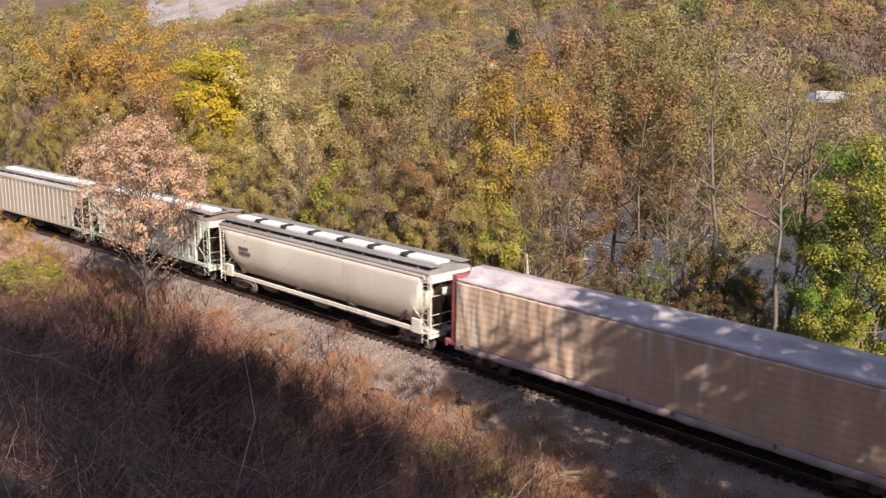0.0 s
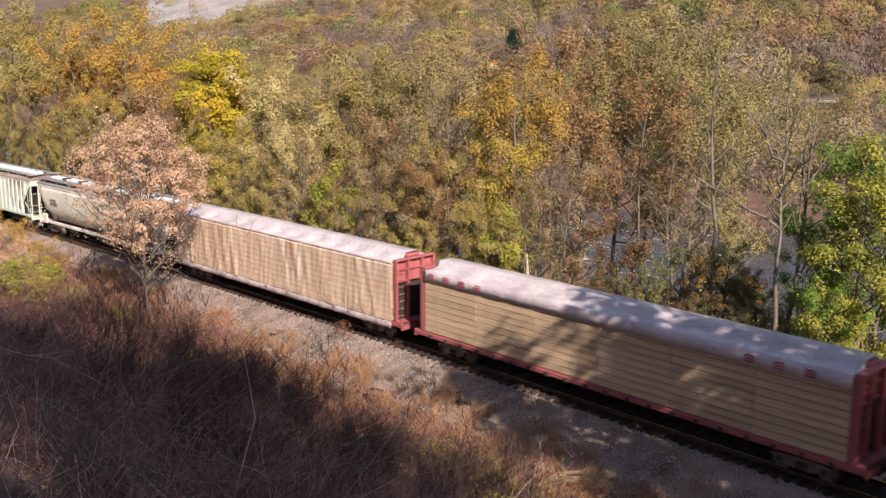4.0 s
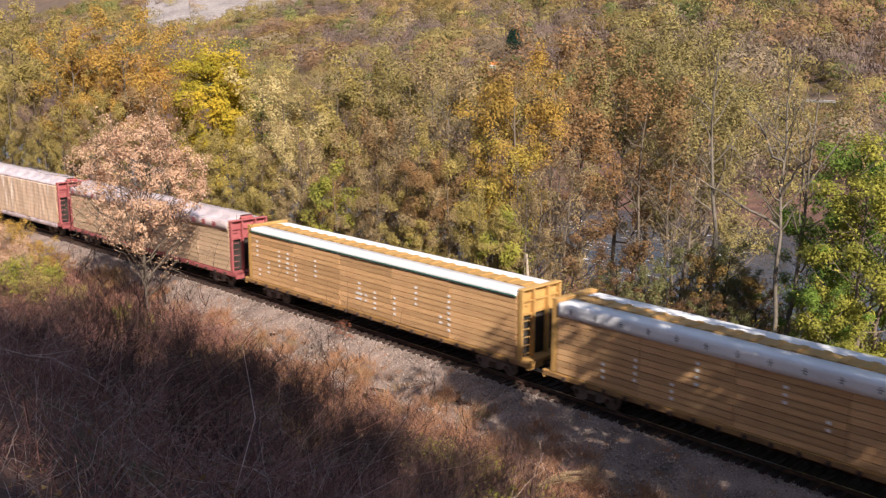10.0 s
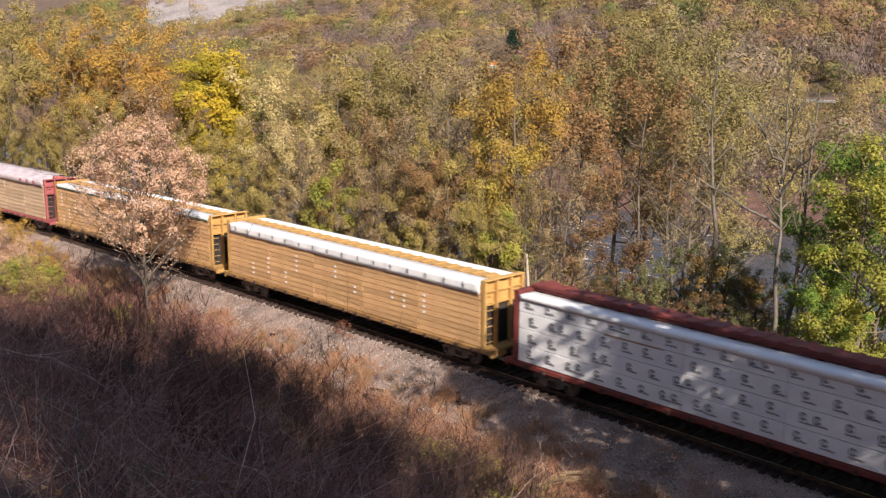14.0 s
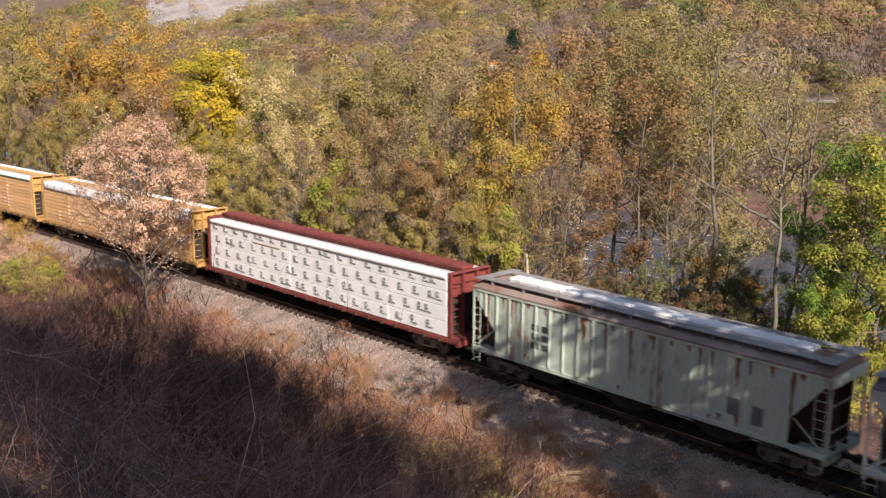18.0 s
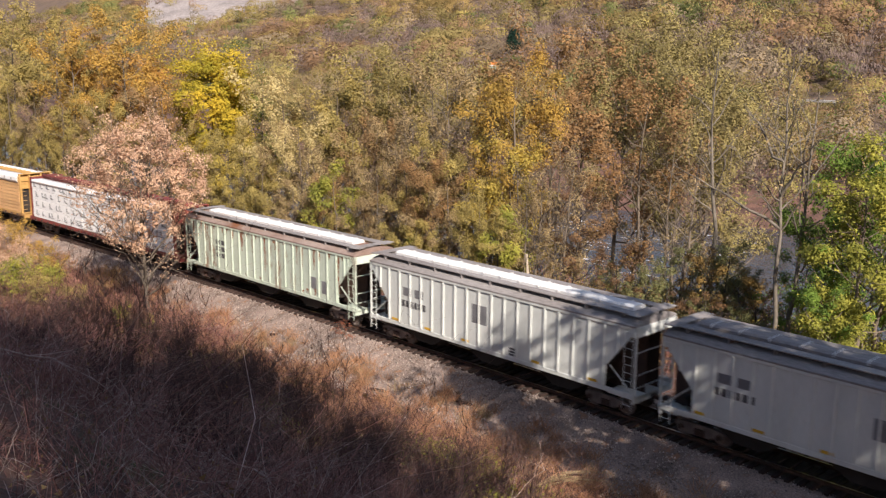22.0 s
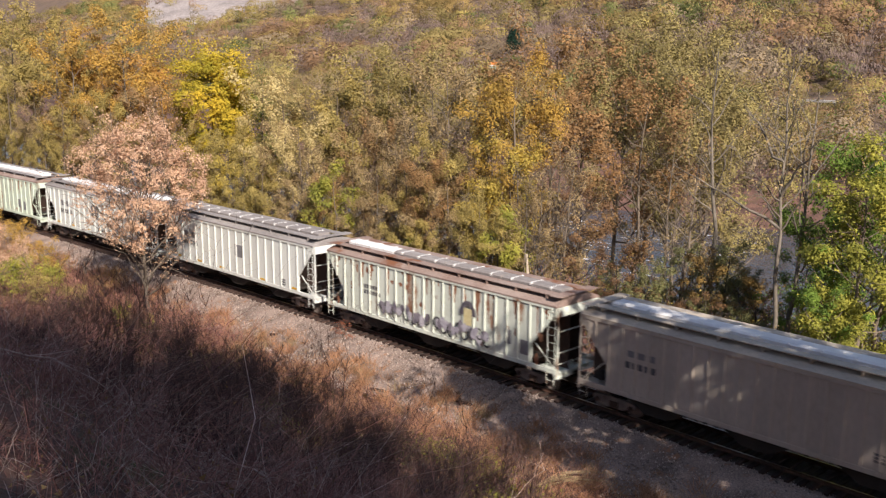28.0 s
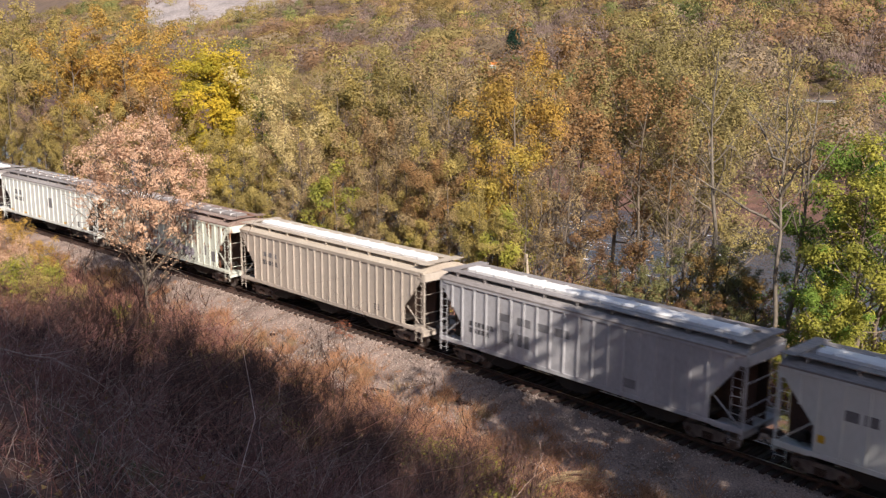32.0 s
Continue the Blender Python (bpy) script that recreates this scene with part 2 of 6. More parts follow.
# ballast bed
bm = bmesh.new()
rows = []
rng = random.Random(4)
s = -210.0
while s < 70:
    row = []
    for off, z in ((-6.4, -1.35), (-4.6, -1.0), (-3.1, -0.70), (-2.0, -0.39), (-1.62, -0.27), (-1.3, -0.265), (0, -0.28), (1.4, -0.28), (2.0, -0.36), (3.1, -0.68), (4.6, -1.12)):
        edge = abs(off) > 1.9
        row.append(bm.verts.new(track(s, off + (rng.uniform(-0.35, 0.35) if edge else 0), z + rng.uniform(-0.02, 0.02))))
    rows.append(row)
    s += 0.8
for a, b in zip(rows, rows[1:]):
    for i in range(len(a) - 1):
        bm.faces.new((a[i], b[i], b[i + 1], a[i + 1]))
for f in bm.faces:
    f.smooth = True
# strip between the tie ends takes a darker stone: the train's shade, painted in
for f in bm.faces:
    if abs(f.calc_center_median().y - CURVE * min(f.calc_center_median().x - CURVE_FROM, 0) ** 2 / 2) < 1.2:
        f.material_index = 1
ballast = part("ballast_bed", bm, M_BALLAST, None)
# ballast colour with the shade under the cars put into it
ballast.data.materials.append(mat("shade_painted_ballast", (0.075, 0.058, 0.048), 0.85, (0.04, 0.032, 0.028), 0.8, 16, 0.9, blend=0.9, dist=0.05))
tagged(ballast, "grey crushed-stone ballast bed under the track", "ballast", kind="structure")

# rails and ties
railway = tagged(new("railway_track"), "single railway track of rusty rails on dark timber ties", "railway track", kind="structure")
RAIL_PROFILE = [(-0.07, -0.172), (0.07, -0.172), (0.07, -0.16), (0.012, -0.14), (0.012, -0.045), (0.036, -0.035), (0.036, -0.004), (-0.036, -0.004), (-0.036, -0.035), (-0.012, -0.045), (-0.012, -0.14), (-0.07, -0.16)]
for side in (-0.7525, 0.7525):
    bm = bmesh.new()
    rows = []
    for s in np.arange(-210, 71, 4.0):
        rows.append([bm.verts.new(track(float(s), side + o, z)) for o, z in RAIL_PROFILE])
    for a, b in zip(rows, rows[1:]):
        for i in range(len(RAIL_PROFILE)):
            j = (i + 1) % len(RAIL_PROFILE)
            bm.faces.new((a[i], a[j], b[j], b[i]))
    bmesh.ops.recalc_face_normals(bm, faces=bm.faces[:])
    rail = part("rail", bm, M_RAIL, railway)
    bm = bmesh.new()
    rows = [[bm.verts.new(track(float(s), side + o, z)) for o, z in ((-0.034, -0.003), (-0.03, 0.0), (0.03, 0.0), (0.034, -0.003))] for s in np.arange(-210, 71, 4.0)]
    for a, b in zip(rows, rows[1:]):
        for i in range(3):
            bm.faces.new((a[i], b[i], b[i + 1], a[i + 1]))
    part("rail_head", bm, M_RAILTOP, rail)
TIE_STEP = 0.51
tie_mesh = bpy.data.meshes.new("tie")
bm = boxes((-0.105, 0.105, -1.40, 1.32, -0.46, -0.175), bevel=0.018)
bm.to_mesh(tie_mesh)
bm.free()
tie_mesh.materials.append(M_TIE)
rng = random.Random(8)
s = -134.0
while s < -8:
    p = track(s, rng.uniform(-0.06, 0.04))
    piece("tie", tie_mesh, railway, pose(p.x, p.y, rng.uniform(-0.012, 0.012), 0, 0, math.degrees(CURVE * min(s + 28, 0)) + rng.uniform(-1.5, 1.5)))
    s += TIE_STEP

# ---- the train ----
SPEED = 6.813
P_WHITE = mat("cream_car_paint", (0.80, 0.755, 0.67), 0.5, (0.69, 0.64, 0.56), 0.4, 12, 0.08, blend=0.25, streak=(1, 1, 0.25), stains=(0.42, 0.33, 0.25), stain_scale=0.5, stain_low=0.66)
P_GREY = mat("light_grey_car_paint", (0.70, 0.725, 0.70), 0.55, (0.60, 0.625, 0.60), 0.6, 14, 0.08, blend=0.3, streak=(1, 1, 0.2), stains=(0.40, 0.36, 0.33), stain_scale=0.9, stain_low=0.64)
P_GREY_OLD = mat("weathered_grey_car_paint", (0.50, 0.50, 0.52), 0.6, (0.37, 0.37, 0.39), 0.5, 14, 0.1, blend=0.35, streak=(1, 1, 0.25), stains=(0.28, 0.22, 0.2), stain_scale=0.9, stain_low=0.62)
P_GREEN = mat("faded_green_car_paint", (0.585, 0.665, 0.565), 0.6, (0.48, 0.55, 0.465), 0.7, 14, 0.1, blend=0.35, streak=(1, 1, 0.22), stains=(0.24, 0.10, 0.05), stain_scale=0.75, stain_low=0.585)
P_RUSTY = mat("rust_streaked_cream_paint", (0.70, 0.745, 0.67), 0.65, (0.58, 0.62, 0.55), 0.7, 14, 0.12, blend=0.35, streak=(1, 1, 0.3), stains=(0.27, 0.13, 0.07), stain_scale=1.1, stain_low=0.575)
P_TAN = mat("tan_grey_car_paint", (0.50, 0.44, 0.38), 0.6, (0.41, 0.36, 0.31), 0.5, 14, 0.08, blend=0.3, streak=(1, 1, 0.2), stains=(0.32, 0.26, 0.2), stain_scale=0.8, stain_low=0.66)
P_ROOF = mat("dusty_grey_roof", (0.30, 0.28, 0.275), 0.75, (0.21, 0.19, 0.185), 0.6, 12, 0.15, blend=0.5, streak=(0.3, 1, 1))
P_ROOF_LIGHT = mat("pale_roof_paint", (0.46, 0.43, 0.41), 0.7, (0.36, 0.33, 0.31), 0.6, 12, 0.1, blend=0.4, streak=(0.3, 1, 1))
P_ROOF_RUST = mat("rusted_roof", (0.33, 0.26, 0.23), 0.8, (0.22, 0.15, 0.125), 0.5, 12, 0.2, blend=0.5, stains=(0.20, 0.085, 0.045), stain_scale=0.6, stain_low=0.55)
P_ROOF_TAN = mat("tan_roof", (0.50, 0.44, 0.36), 0.7, (0.40, 0.34, 0.28), 0.5, 12, 0.1, blend=0.4)
P_HATCH = mat("white_hatch_cover", (0.82, 0.82, 0.82), 0.45, (0.70, 0.70, 0.70), 1.0, 14, 0.06, blend=0.2)
P_RED = mat("faded_red_paint", (0.42, 0.125, 0.125), 0.6, (0.32, 0.09, 0.095), 0.8, 14, 0.1, blend=0.35, stains=(0.16, 0.06, 0.05), stain_scale=1.3, stain_low=0.64)
P_MAROON = mat("oxide_red_paint", (0.23, 0.055, 0.045), 0.55, (0.16, 0.04, 0.035), 0.8, 14, 0.1, blend=0.35)
P_YELLOW = mat("yellow_ochre_paint", (0.56, 0.34, 0.12), 0.55, (0.45, 0.26, 0.09), 0.8, 14, 0.1, blend=0.35, stains=(0.25, 0.15, 0.07), stain_scale=1.4, stain_low=0.66)
# grime of the underframes; also fills bulkhead openings as painted shade
P_DARK = mat("grime_and_opening_shade", (0.045, 0.037, 0.032), 0.85, (0.025, 0.021, 0.019), 1.0, 20, 0.2)
# rust brown, made darker to carry the shade at the car ends
P_BROWN = mat("rust_brown_with_end_shade", (0.08, 0.047, 0.036), 0.8, (0.045, 0.03, 0.025), 0.9, 18, 0.2)
P_STEEL = mat("wheel_steel", (0.25, 0.21, 0.19), 0.6, (0.12, 0.10, 0.09), 2, 24, 0.15, metal=0.3)
P_PATCH = mat("grey_paint_patch", (0.22, 0.22, 0.235), 0.6, (0.16, 0.16, 0.17), 1.5, 20, 0.05)
P_MARK = mat("black_stencil_paint", (0.10, 0.10, 0.11), 0.6, (0.07, 0.07, 0.075), 3, 30, 0)
P_AMBER = mat("yellow_reflector", (0.75, 0.46, 0.05), 0.4, (0.65, 0.38, 0.04), 3, 30, 0)
P_LOGO = mat("grey_print", (0.20, 0.205, 0.215), 0.6, (0.14, 0.145, 0.15), 3, 30, 0)
P_REDLOGO = mat("red_print", (0.42, 0.08, 0.10), 0.6, (0.34, 0.07, 0.09), 3, 30, 0)
P_GREENLINE = mat("green_print", (0.04, 0.16, 0.12), 0.6, (0.03, 0.11, 0.09), 3, 30, 0)
P_SPRAY = mat("purple_grey_spray_paint", (0.15, 0.13, 0.165), 0.7, (0.26, 0.24, 0.28), 1.2, 12, 0)
P_SPRAY_PALE = mat("pale_yellow_spray_paint", (0.68, 0.60, 0.32), 0.7, (0.6, 0.52, 0.3), 1.2, 12, 0)
P_YELLOW_DIRTY = mat("grimy_ochre_paint", (0.36, 0.20, 0.075), 0.7, (0.20, 0.115, 0.055), 1.2, 14, 0.15)
W_PINE = mat("sawn_pine", (0.66, 0.40, 0.20), 0.75, (0.53, 0.31, 0.145), 0.9, 5, 0.3, blend=0.55, streak=(0.25, 4, 6), rnd=0.16)
W_PINE_PALE = mat("pale_sawn_pine", (0.60, 0.43, 0.29), 0.75, (0.48, 0.34, 0.22), 0.9, 5, 0.3, blend=0.5, streak=(0.25, 4, 6), rnd=0.14)
W_WRAP = mat("white_lumber_wrap", (0.90, 0.90, 0.90), 0.5, (0.82, 0.82, 0.83), 1.2, 7, 0.4, blend=0.25, streak=(0.6, 1, 1), dist=0.04)
W_GAP = mat("gap_shade_brown", (0.12, 0.075, 0.04), 0.9, (0.07, 0.045, 0.03), 2, 20, 0)
W_FILM = mat("cloudy_plastic_film", (0.72, 0.53, 0.40), 0.35, (0.58, 0.41, 0.29), 0.9, 6, 0.3, blend=0.35, streak=(1, 1, 0.12), stains=(0.80, 0.70, 0.62), stain_scale=0.9, stain_low=0.57, spec=0.5, dist=0.05)
W_SKIRT = mat("loose_plastic_skirt", (0.52, 0.42, 0.43), 0.35, (0.38, 0.30, 0.31), 0.9, 6, 0.4, blend=0.35, streak=(1, 1, 0.3), spec=0.5, dist=0.05)
W_FILM_TOP = mat("milky_plastic_film", (0.64, 0.55, 0.57), 0.35, (0.48, 0.41, 0.43), 0.6, 6, 0.5, blend=0.35, streak=(0.6, 1, 1), spec=0.5, dist=0.05)


def once(name, bm, material):
    me = bpy.data.meshes.new(name)
    bm.to_mesh(me)
    bm.free()
    me.materials.append(material)
    return me


def wheel_profile(bm, y, flip):
    ring = ((0.455, 0.0), (0.455, 0.03), (0.42, 0.04), (0.415, 0.13), (0.36, 0.13), (0.33, 0.085), (0.16, 0.085), (0.13, 0.14), (0.0, 0.14))
    n = 18
    rows = []
    for r, d in ring:
        yy = y + (d if not flip else -d)
        rows.append([bm.verts.new((r * math.cos(2 * math.pi * i / n), yy, r * math.sin(2 * math.pi * i / n))) for i in range(n)])
    for a, b in zip(rows, rows[1:]):
        for i in range(n):
            j = (i + 1) % n
            bm.faces.new((a[i], a[j], b[j], b[i]))
    bm.faces.new(rows[0])


bm = bmesh.new()
wheel_profile(bm, 0.68, False)
wheel_profile(bm, -0.68, True)
bar(bm, (0, -0.98, 0), (0, 0.98, 0), 0.075, 8)
bmesh.ops.remove_doubles(bm, verts=bm.verts[:], dist=0.0005)
bmesh.ops.recalc_face_normals(bm, faces=bm.faces[:])
WHEELSET = once("wheelset", bm, P_STEEL)
bm = prism([(-1.15, 0.50), (-1.15, 0.62), (-0.95, 0.68), (-0.45, 0.72), (0.45, 0.72), (0.95, 0.68), (1.15, 0.62), (1.15, 0.50), (1.0, 0.40), (0.78, 0.42), (0.45, 0.24), (-0.45, 0.24), (-0.78, 0.42), (-1.0, 0.40)], -0.08, 0.08)
SIDEFRAME = once("sideframe", bm, P_STEEL)
SPRING = once("spring_nest", bars([((x, 0, 0.28), (x, 0, 0.55)) for x in (-0.16, 0, 0.16)], 0.07, 8), P_BROWN)
BEARING = once("bearing_cap", bars([((0, -0.1, 0), (0, 0.1, 0))], 0.11, 10), P_BROWN)
BOLSTER = once("truck", boxes((-0.2, 0.2, -1.0, 1.0, 0.5, 0.78), (-0.35, 0.35, -0.35, 0.35, 0.78, 0.9)), P_DARK)
wheelsets = []


def truck(parent, x):
    t = piece("truck", BOLSTER, parent, pose(x, 0, 0), "grimy steel two-axle truck")
    for y in (-1.0, 1.0):
        piece("sideframe", SIDEFRAME, t, pose(0, y, 0))
        piece("spring_nest", SPRING, t, pose(0, y * 1.1, 0))
        for ax_x in (-0.88, 0.88):
            piece("bearing_cap", BEARING, t, pose(ax_x, y * 1.08, 0.455))
    for ax_x in (-0.88, 0.88):
        wheelsets.append((piece("wheelset", WHEELSET, t, pose(ax_x, 0, 0.425)), ax_x))


def coupler(parent, x0, sign):
    bm = boxes((min(x0, x0 + sign * 0.55), max(x0, x0 + sign * 0.55), -0.11, 0.11, 0.80, 0.98), (min(x0 + sign * 0.42, x0 + sign * 0.62), max(x0 + sign * 0.42, x0 + sign * 0.62), -0.19, 0.19, 0.74, 1.04), bevel=0.02)
    c = part("coupler", bm, P_BROWN, parent)
    part("air_hose", bars([((x0 + sign * 0.3, -0.35, 0.75), (x0 + sign * 0.5, -0.3, 0.42)), ((x0 + sign * 0.5, -0.3, 0.42), (x0 + sign * 0.68, -0.2, 0.4))], 0.025, 6), P_DARK, c)


def ladder(parent, x0, x1, y, z0, z1, material, name="ladder"):
    seg = [((x0, y, z0), (x0, y, z1)), ((x1, y, z0), (x1, y, z1))]
    lad = part(name, bars(seg, 0.017, 5), material, parent)
    n = int((z1 - z0) / 0.36)
    rung = once("rung", bars([((x0, y, 0), (x1, y, 0))], 0.012, 5), material)
    for i in range(n):
        piece("rung", rung, lad, pose(0, 0, z0 + 0.2 + i * 0.36))
    return lad


def marks(parent, x, z, rows, w, h, y, material=P_MARK, name="stencil_mark", rng=None):
    """Plain bars of the size of lettering."""
    rng = rng or random.Random(1)
    for r, cols in enumerate(rows):
        cx = x
        for c in range(cols):
            part(name, boxes((cx, cx + w * 0.72, y - 0.004, y + 0.002, z - r * h * 1.45 - h, z - r * h * 1.45)), material, parent)
            cx += w


def car_ends(car, half, paint, side_y):
    """End platforms, posts, ladders, slope sheets, coupler at both ends."""
    d = half - 8.68
    for sign in (-1, 1):
        X = lambda v: sign * v
        bx = lambda a, b: (min(X(a), X(b)), max(X(a), X(b)))
        part("slope_sheet", sweep_y([(X(8.2 + d), 3.75), (X(8.2 + d), 3.68), (X(6.2 + d), 1.35), (X(6.2 + d), 1.45)], -1.38, 1.38), P_BROWN, car)
        # webs filled out beyond real ones; dark plates stand for the shade between cars
        for y in (-0.5, 0.5):
            part("shade_filler_web", sweep_y([(X(half - 0.12), 3.7), (X(8.1 + d), 3.66), (X(6.5 + d), 1.7), (X(6.5 + d), 1.13), (X(half - 0.12), 1.13)], y - 0.015, y + 0.015), P_BROWN, car)
        part("end_platform", boxes((*bx(7.25 + d, half), -1.45, 1.45, 1.03, 1.12)), paint, car)
        part("end_sill", boxes((*bx(half - 0.08, half), -1.5, 1.5, 0.85, 1.16), bevel=0.01), paint, car)
        for y in (-1.42, 1.42):
            part("corner_post", boxes((*bx(half - 0.07, half), y - 0.035, y + 0.035, 1.16, 4.22)), paint, car)
            part("end_brace", bars([((X(half - 0.05), y, 1.2), (X(7.3 + d), y * 0.98, 2.3))], 0.028, 5), paint, car)
        ladder(car, X(half - 0.56), X(half - 0.12), -side_y - 0.02, 0.55, 4.25, paint)
        ladder(car, X(half - 0.56), X(half - 0.12), side_y + 0.02, 0.55, 4.25, paint)
        for z in (1.55, 2.1, 3.1):
            part("end_handrail", bars([((X(half), -1.4, z), (X(half), 1.4, z))], 0.018, 5), paint, car)
        part("end_header", boxes((*bx(8.2 + d, half), -1.48, 1.48, 3.78, 4.2)), paint, car)
        part("brake_reservoir", bars([((X(7.9 + d), -0.9, 1.45), (X(7.9 + d), 0.3, 1.45))], 0.22, 10), P_DARK, car)
        part("center_sill", boxes((*bx(6.0, half), -0.3, 0.3, 0.72, 1.03)), P_DARK, car)
        coupler(car, X(half), sign)
        truck(car, X(6.95 + d))


def sweep_y(outline, y0, y1):
    return prism(outline, y0, y1)


def hopper(name_label, length, paint, roof, hatch_spans, ribs, roof_board, end_paint=None, board_paint=None):
    half = length / 2 - 0.62
    car = tagged(new("covered_hopper_car"), name_label, "railroad car", "freight train cars")
    end_paint = end_paint or paint
    e = half - 0.32
    w = 7.15 + half - 8.68
    outline = [(-e, 4.22), (-e, 3.72), (-w, 2.25), (-w, 1.30), (w, 1.30), (w, 2.25), (e, 3.72), (e, 4.22)]
    for y in (-1, 1):
        part("side_sheet", prism(outline, y * 1.46 - 0.03, y * 1.46 + 0.03), paint, car)
        part("side_sill", boxes((-half, half, y * 1.46 - 0.05, y * 1.46 + 0.05, 1.10, 1.298), bevel=0.01), end_paint, car)
        part("top_chord", boxes((-e - 0.02, e + 0.02, y * 1.50 - 0.045, y * 1.50 + 0.045, 4.10, 4.24), bevel=0.015), paint, car)
        if ribs:
            rib = once("rib", boxes((-0.042, 0.042, -0.032, 0.032, 1.31, 4.10), bevel=0.012), paint)
            short = once("rib", boxes((-0.042, 0.042, -0.032, 0.032, 2.95, 4.10), bevel=0.012), paint)
            for i in range(ribs):
                x = (w - 0.12) * (-1 + 2 * i / (ribs - 1))
                piece("rib", rib, car, pose(x, y * 1.518, 0))
            for x in (-w - 0.6, w + 0.6):
                piece("rib", short, car, pose(x, y * 1.518, 0))
    part("interior_floor", boxes((-7.1, 7.1, -1.42, 1.42, 1.45, 1.55)), P_DARK, car)
    part("roof", sweep([(-1.55, 4.22), (-1.55, 4.30), (-1.2, 4.44), (-0.7, 4.55), (0, 4.60), (0.7, 4.55), (1.2, 4.44), (1.55, 4.30), (1.55, 4.22)], [-half + 0.05, -half / 2, 0, half / 2, half - 0.05]), roof, car)
    for y in (-0.95, 0.95):
        board = part("running_board", boxes((-half + 0.02, half - 0.02, y - 0.27, y + 0.27, 4.64, 4.68)), board_paint or P_ROOF, car)
        post = once("bracket", boxes((-0.03, 0.03, -0.27, 0.27, 4.44, 4.638)), board_paint or P_ROOF)
        for i in range(9):
            piece("bracket", post, board, pose((-1 + 2 * (i + 0.5) / 9) * half, y, 0))
    for x in (-half + 0.3, half - 0.3):
        part("cross_walk", boxes((x - 0.3, x + 0.3, -1.45, 1.45, 4.682, 4.70)), board_paint or P_ROOF, car)
    for x0, x1, m in hatch_spans:
        h = part("hatch_cover", sweep([(-0.42, 4.59), (-0.42, 4.72), (-0.3, 4.79), (0.3, 4.79), (0.42, 4.72), (0.42, 4.59)], [x0, x1]), m, car)
        n = max(2, int((x1 - x0) / 1.2))
        clamp = once("clamp", boxes((-0.025, 0.025, -0.46, 0.46, 4.66, 4.798), bevel=0.01), P_HATCH)
        for i in range(n):
            piece("clamp", clamp, h, pose(x0 + (i + 0.5) * (x1 - x0) / n, 0, 0))
    for x in (-4.6, 0, 4.6):
        bay = part("hopper_bay", sweep_y([(x - 2.0, 1.30), (x - 0.55, 0.48), (x + 0.55, 0.48), (x + 2.0, 1.30)], -1.2, 1.2), P_DARK, car)
        part("gate", boxes((x - 0.62, x + 0.62, -0.7, 0.7, 0.38, 0.478)), P_BROWN, bay)
    car_ends(car, half, end_paint, 1.50)
    return car


def panel(car, x0, x1, z0, z1, material, name="paint_patch", y=-1.492, label=""):
    part(name, boxes((x0, x1, y - 0.004, y, z0, z1)), material, car, label)


def rust_streak(car, x, z1, z0, w, material, seed):
    """A ragged rust stain that runs down the near side and thins out."""
    g = random.Random(seed)
    n = 7
    left, right_ = [], []
    for i in range(n):
        k = i / (n - 1)
        half_ = w * (1 - 0.8 * k) * g.uniform(0.6, 1.15) / 2
        off = g.uniform(-0.15, 0.15) * w
        left.append((x + off - half_, z1 + (z0 - z1) * k))
        right_.append((x + off + half_, z1 + (z0 - z1) * k))
    part("rust_streak", prism(left + right_[::-1], -1.4955, -1.4925), material, car)


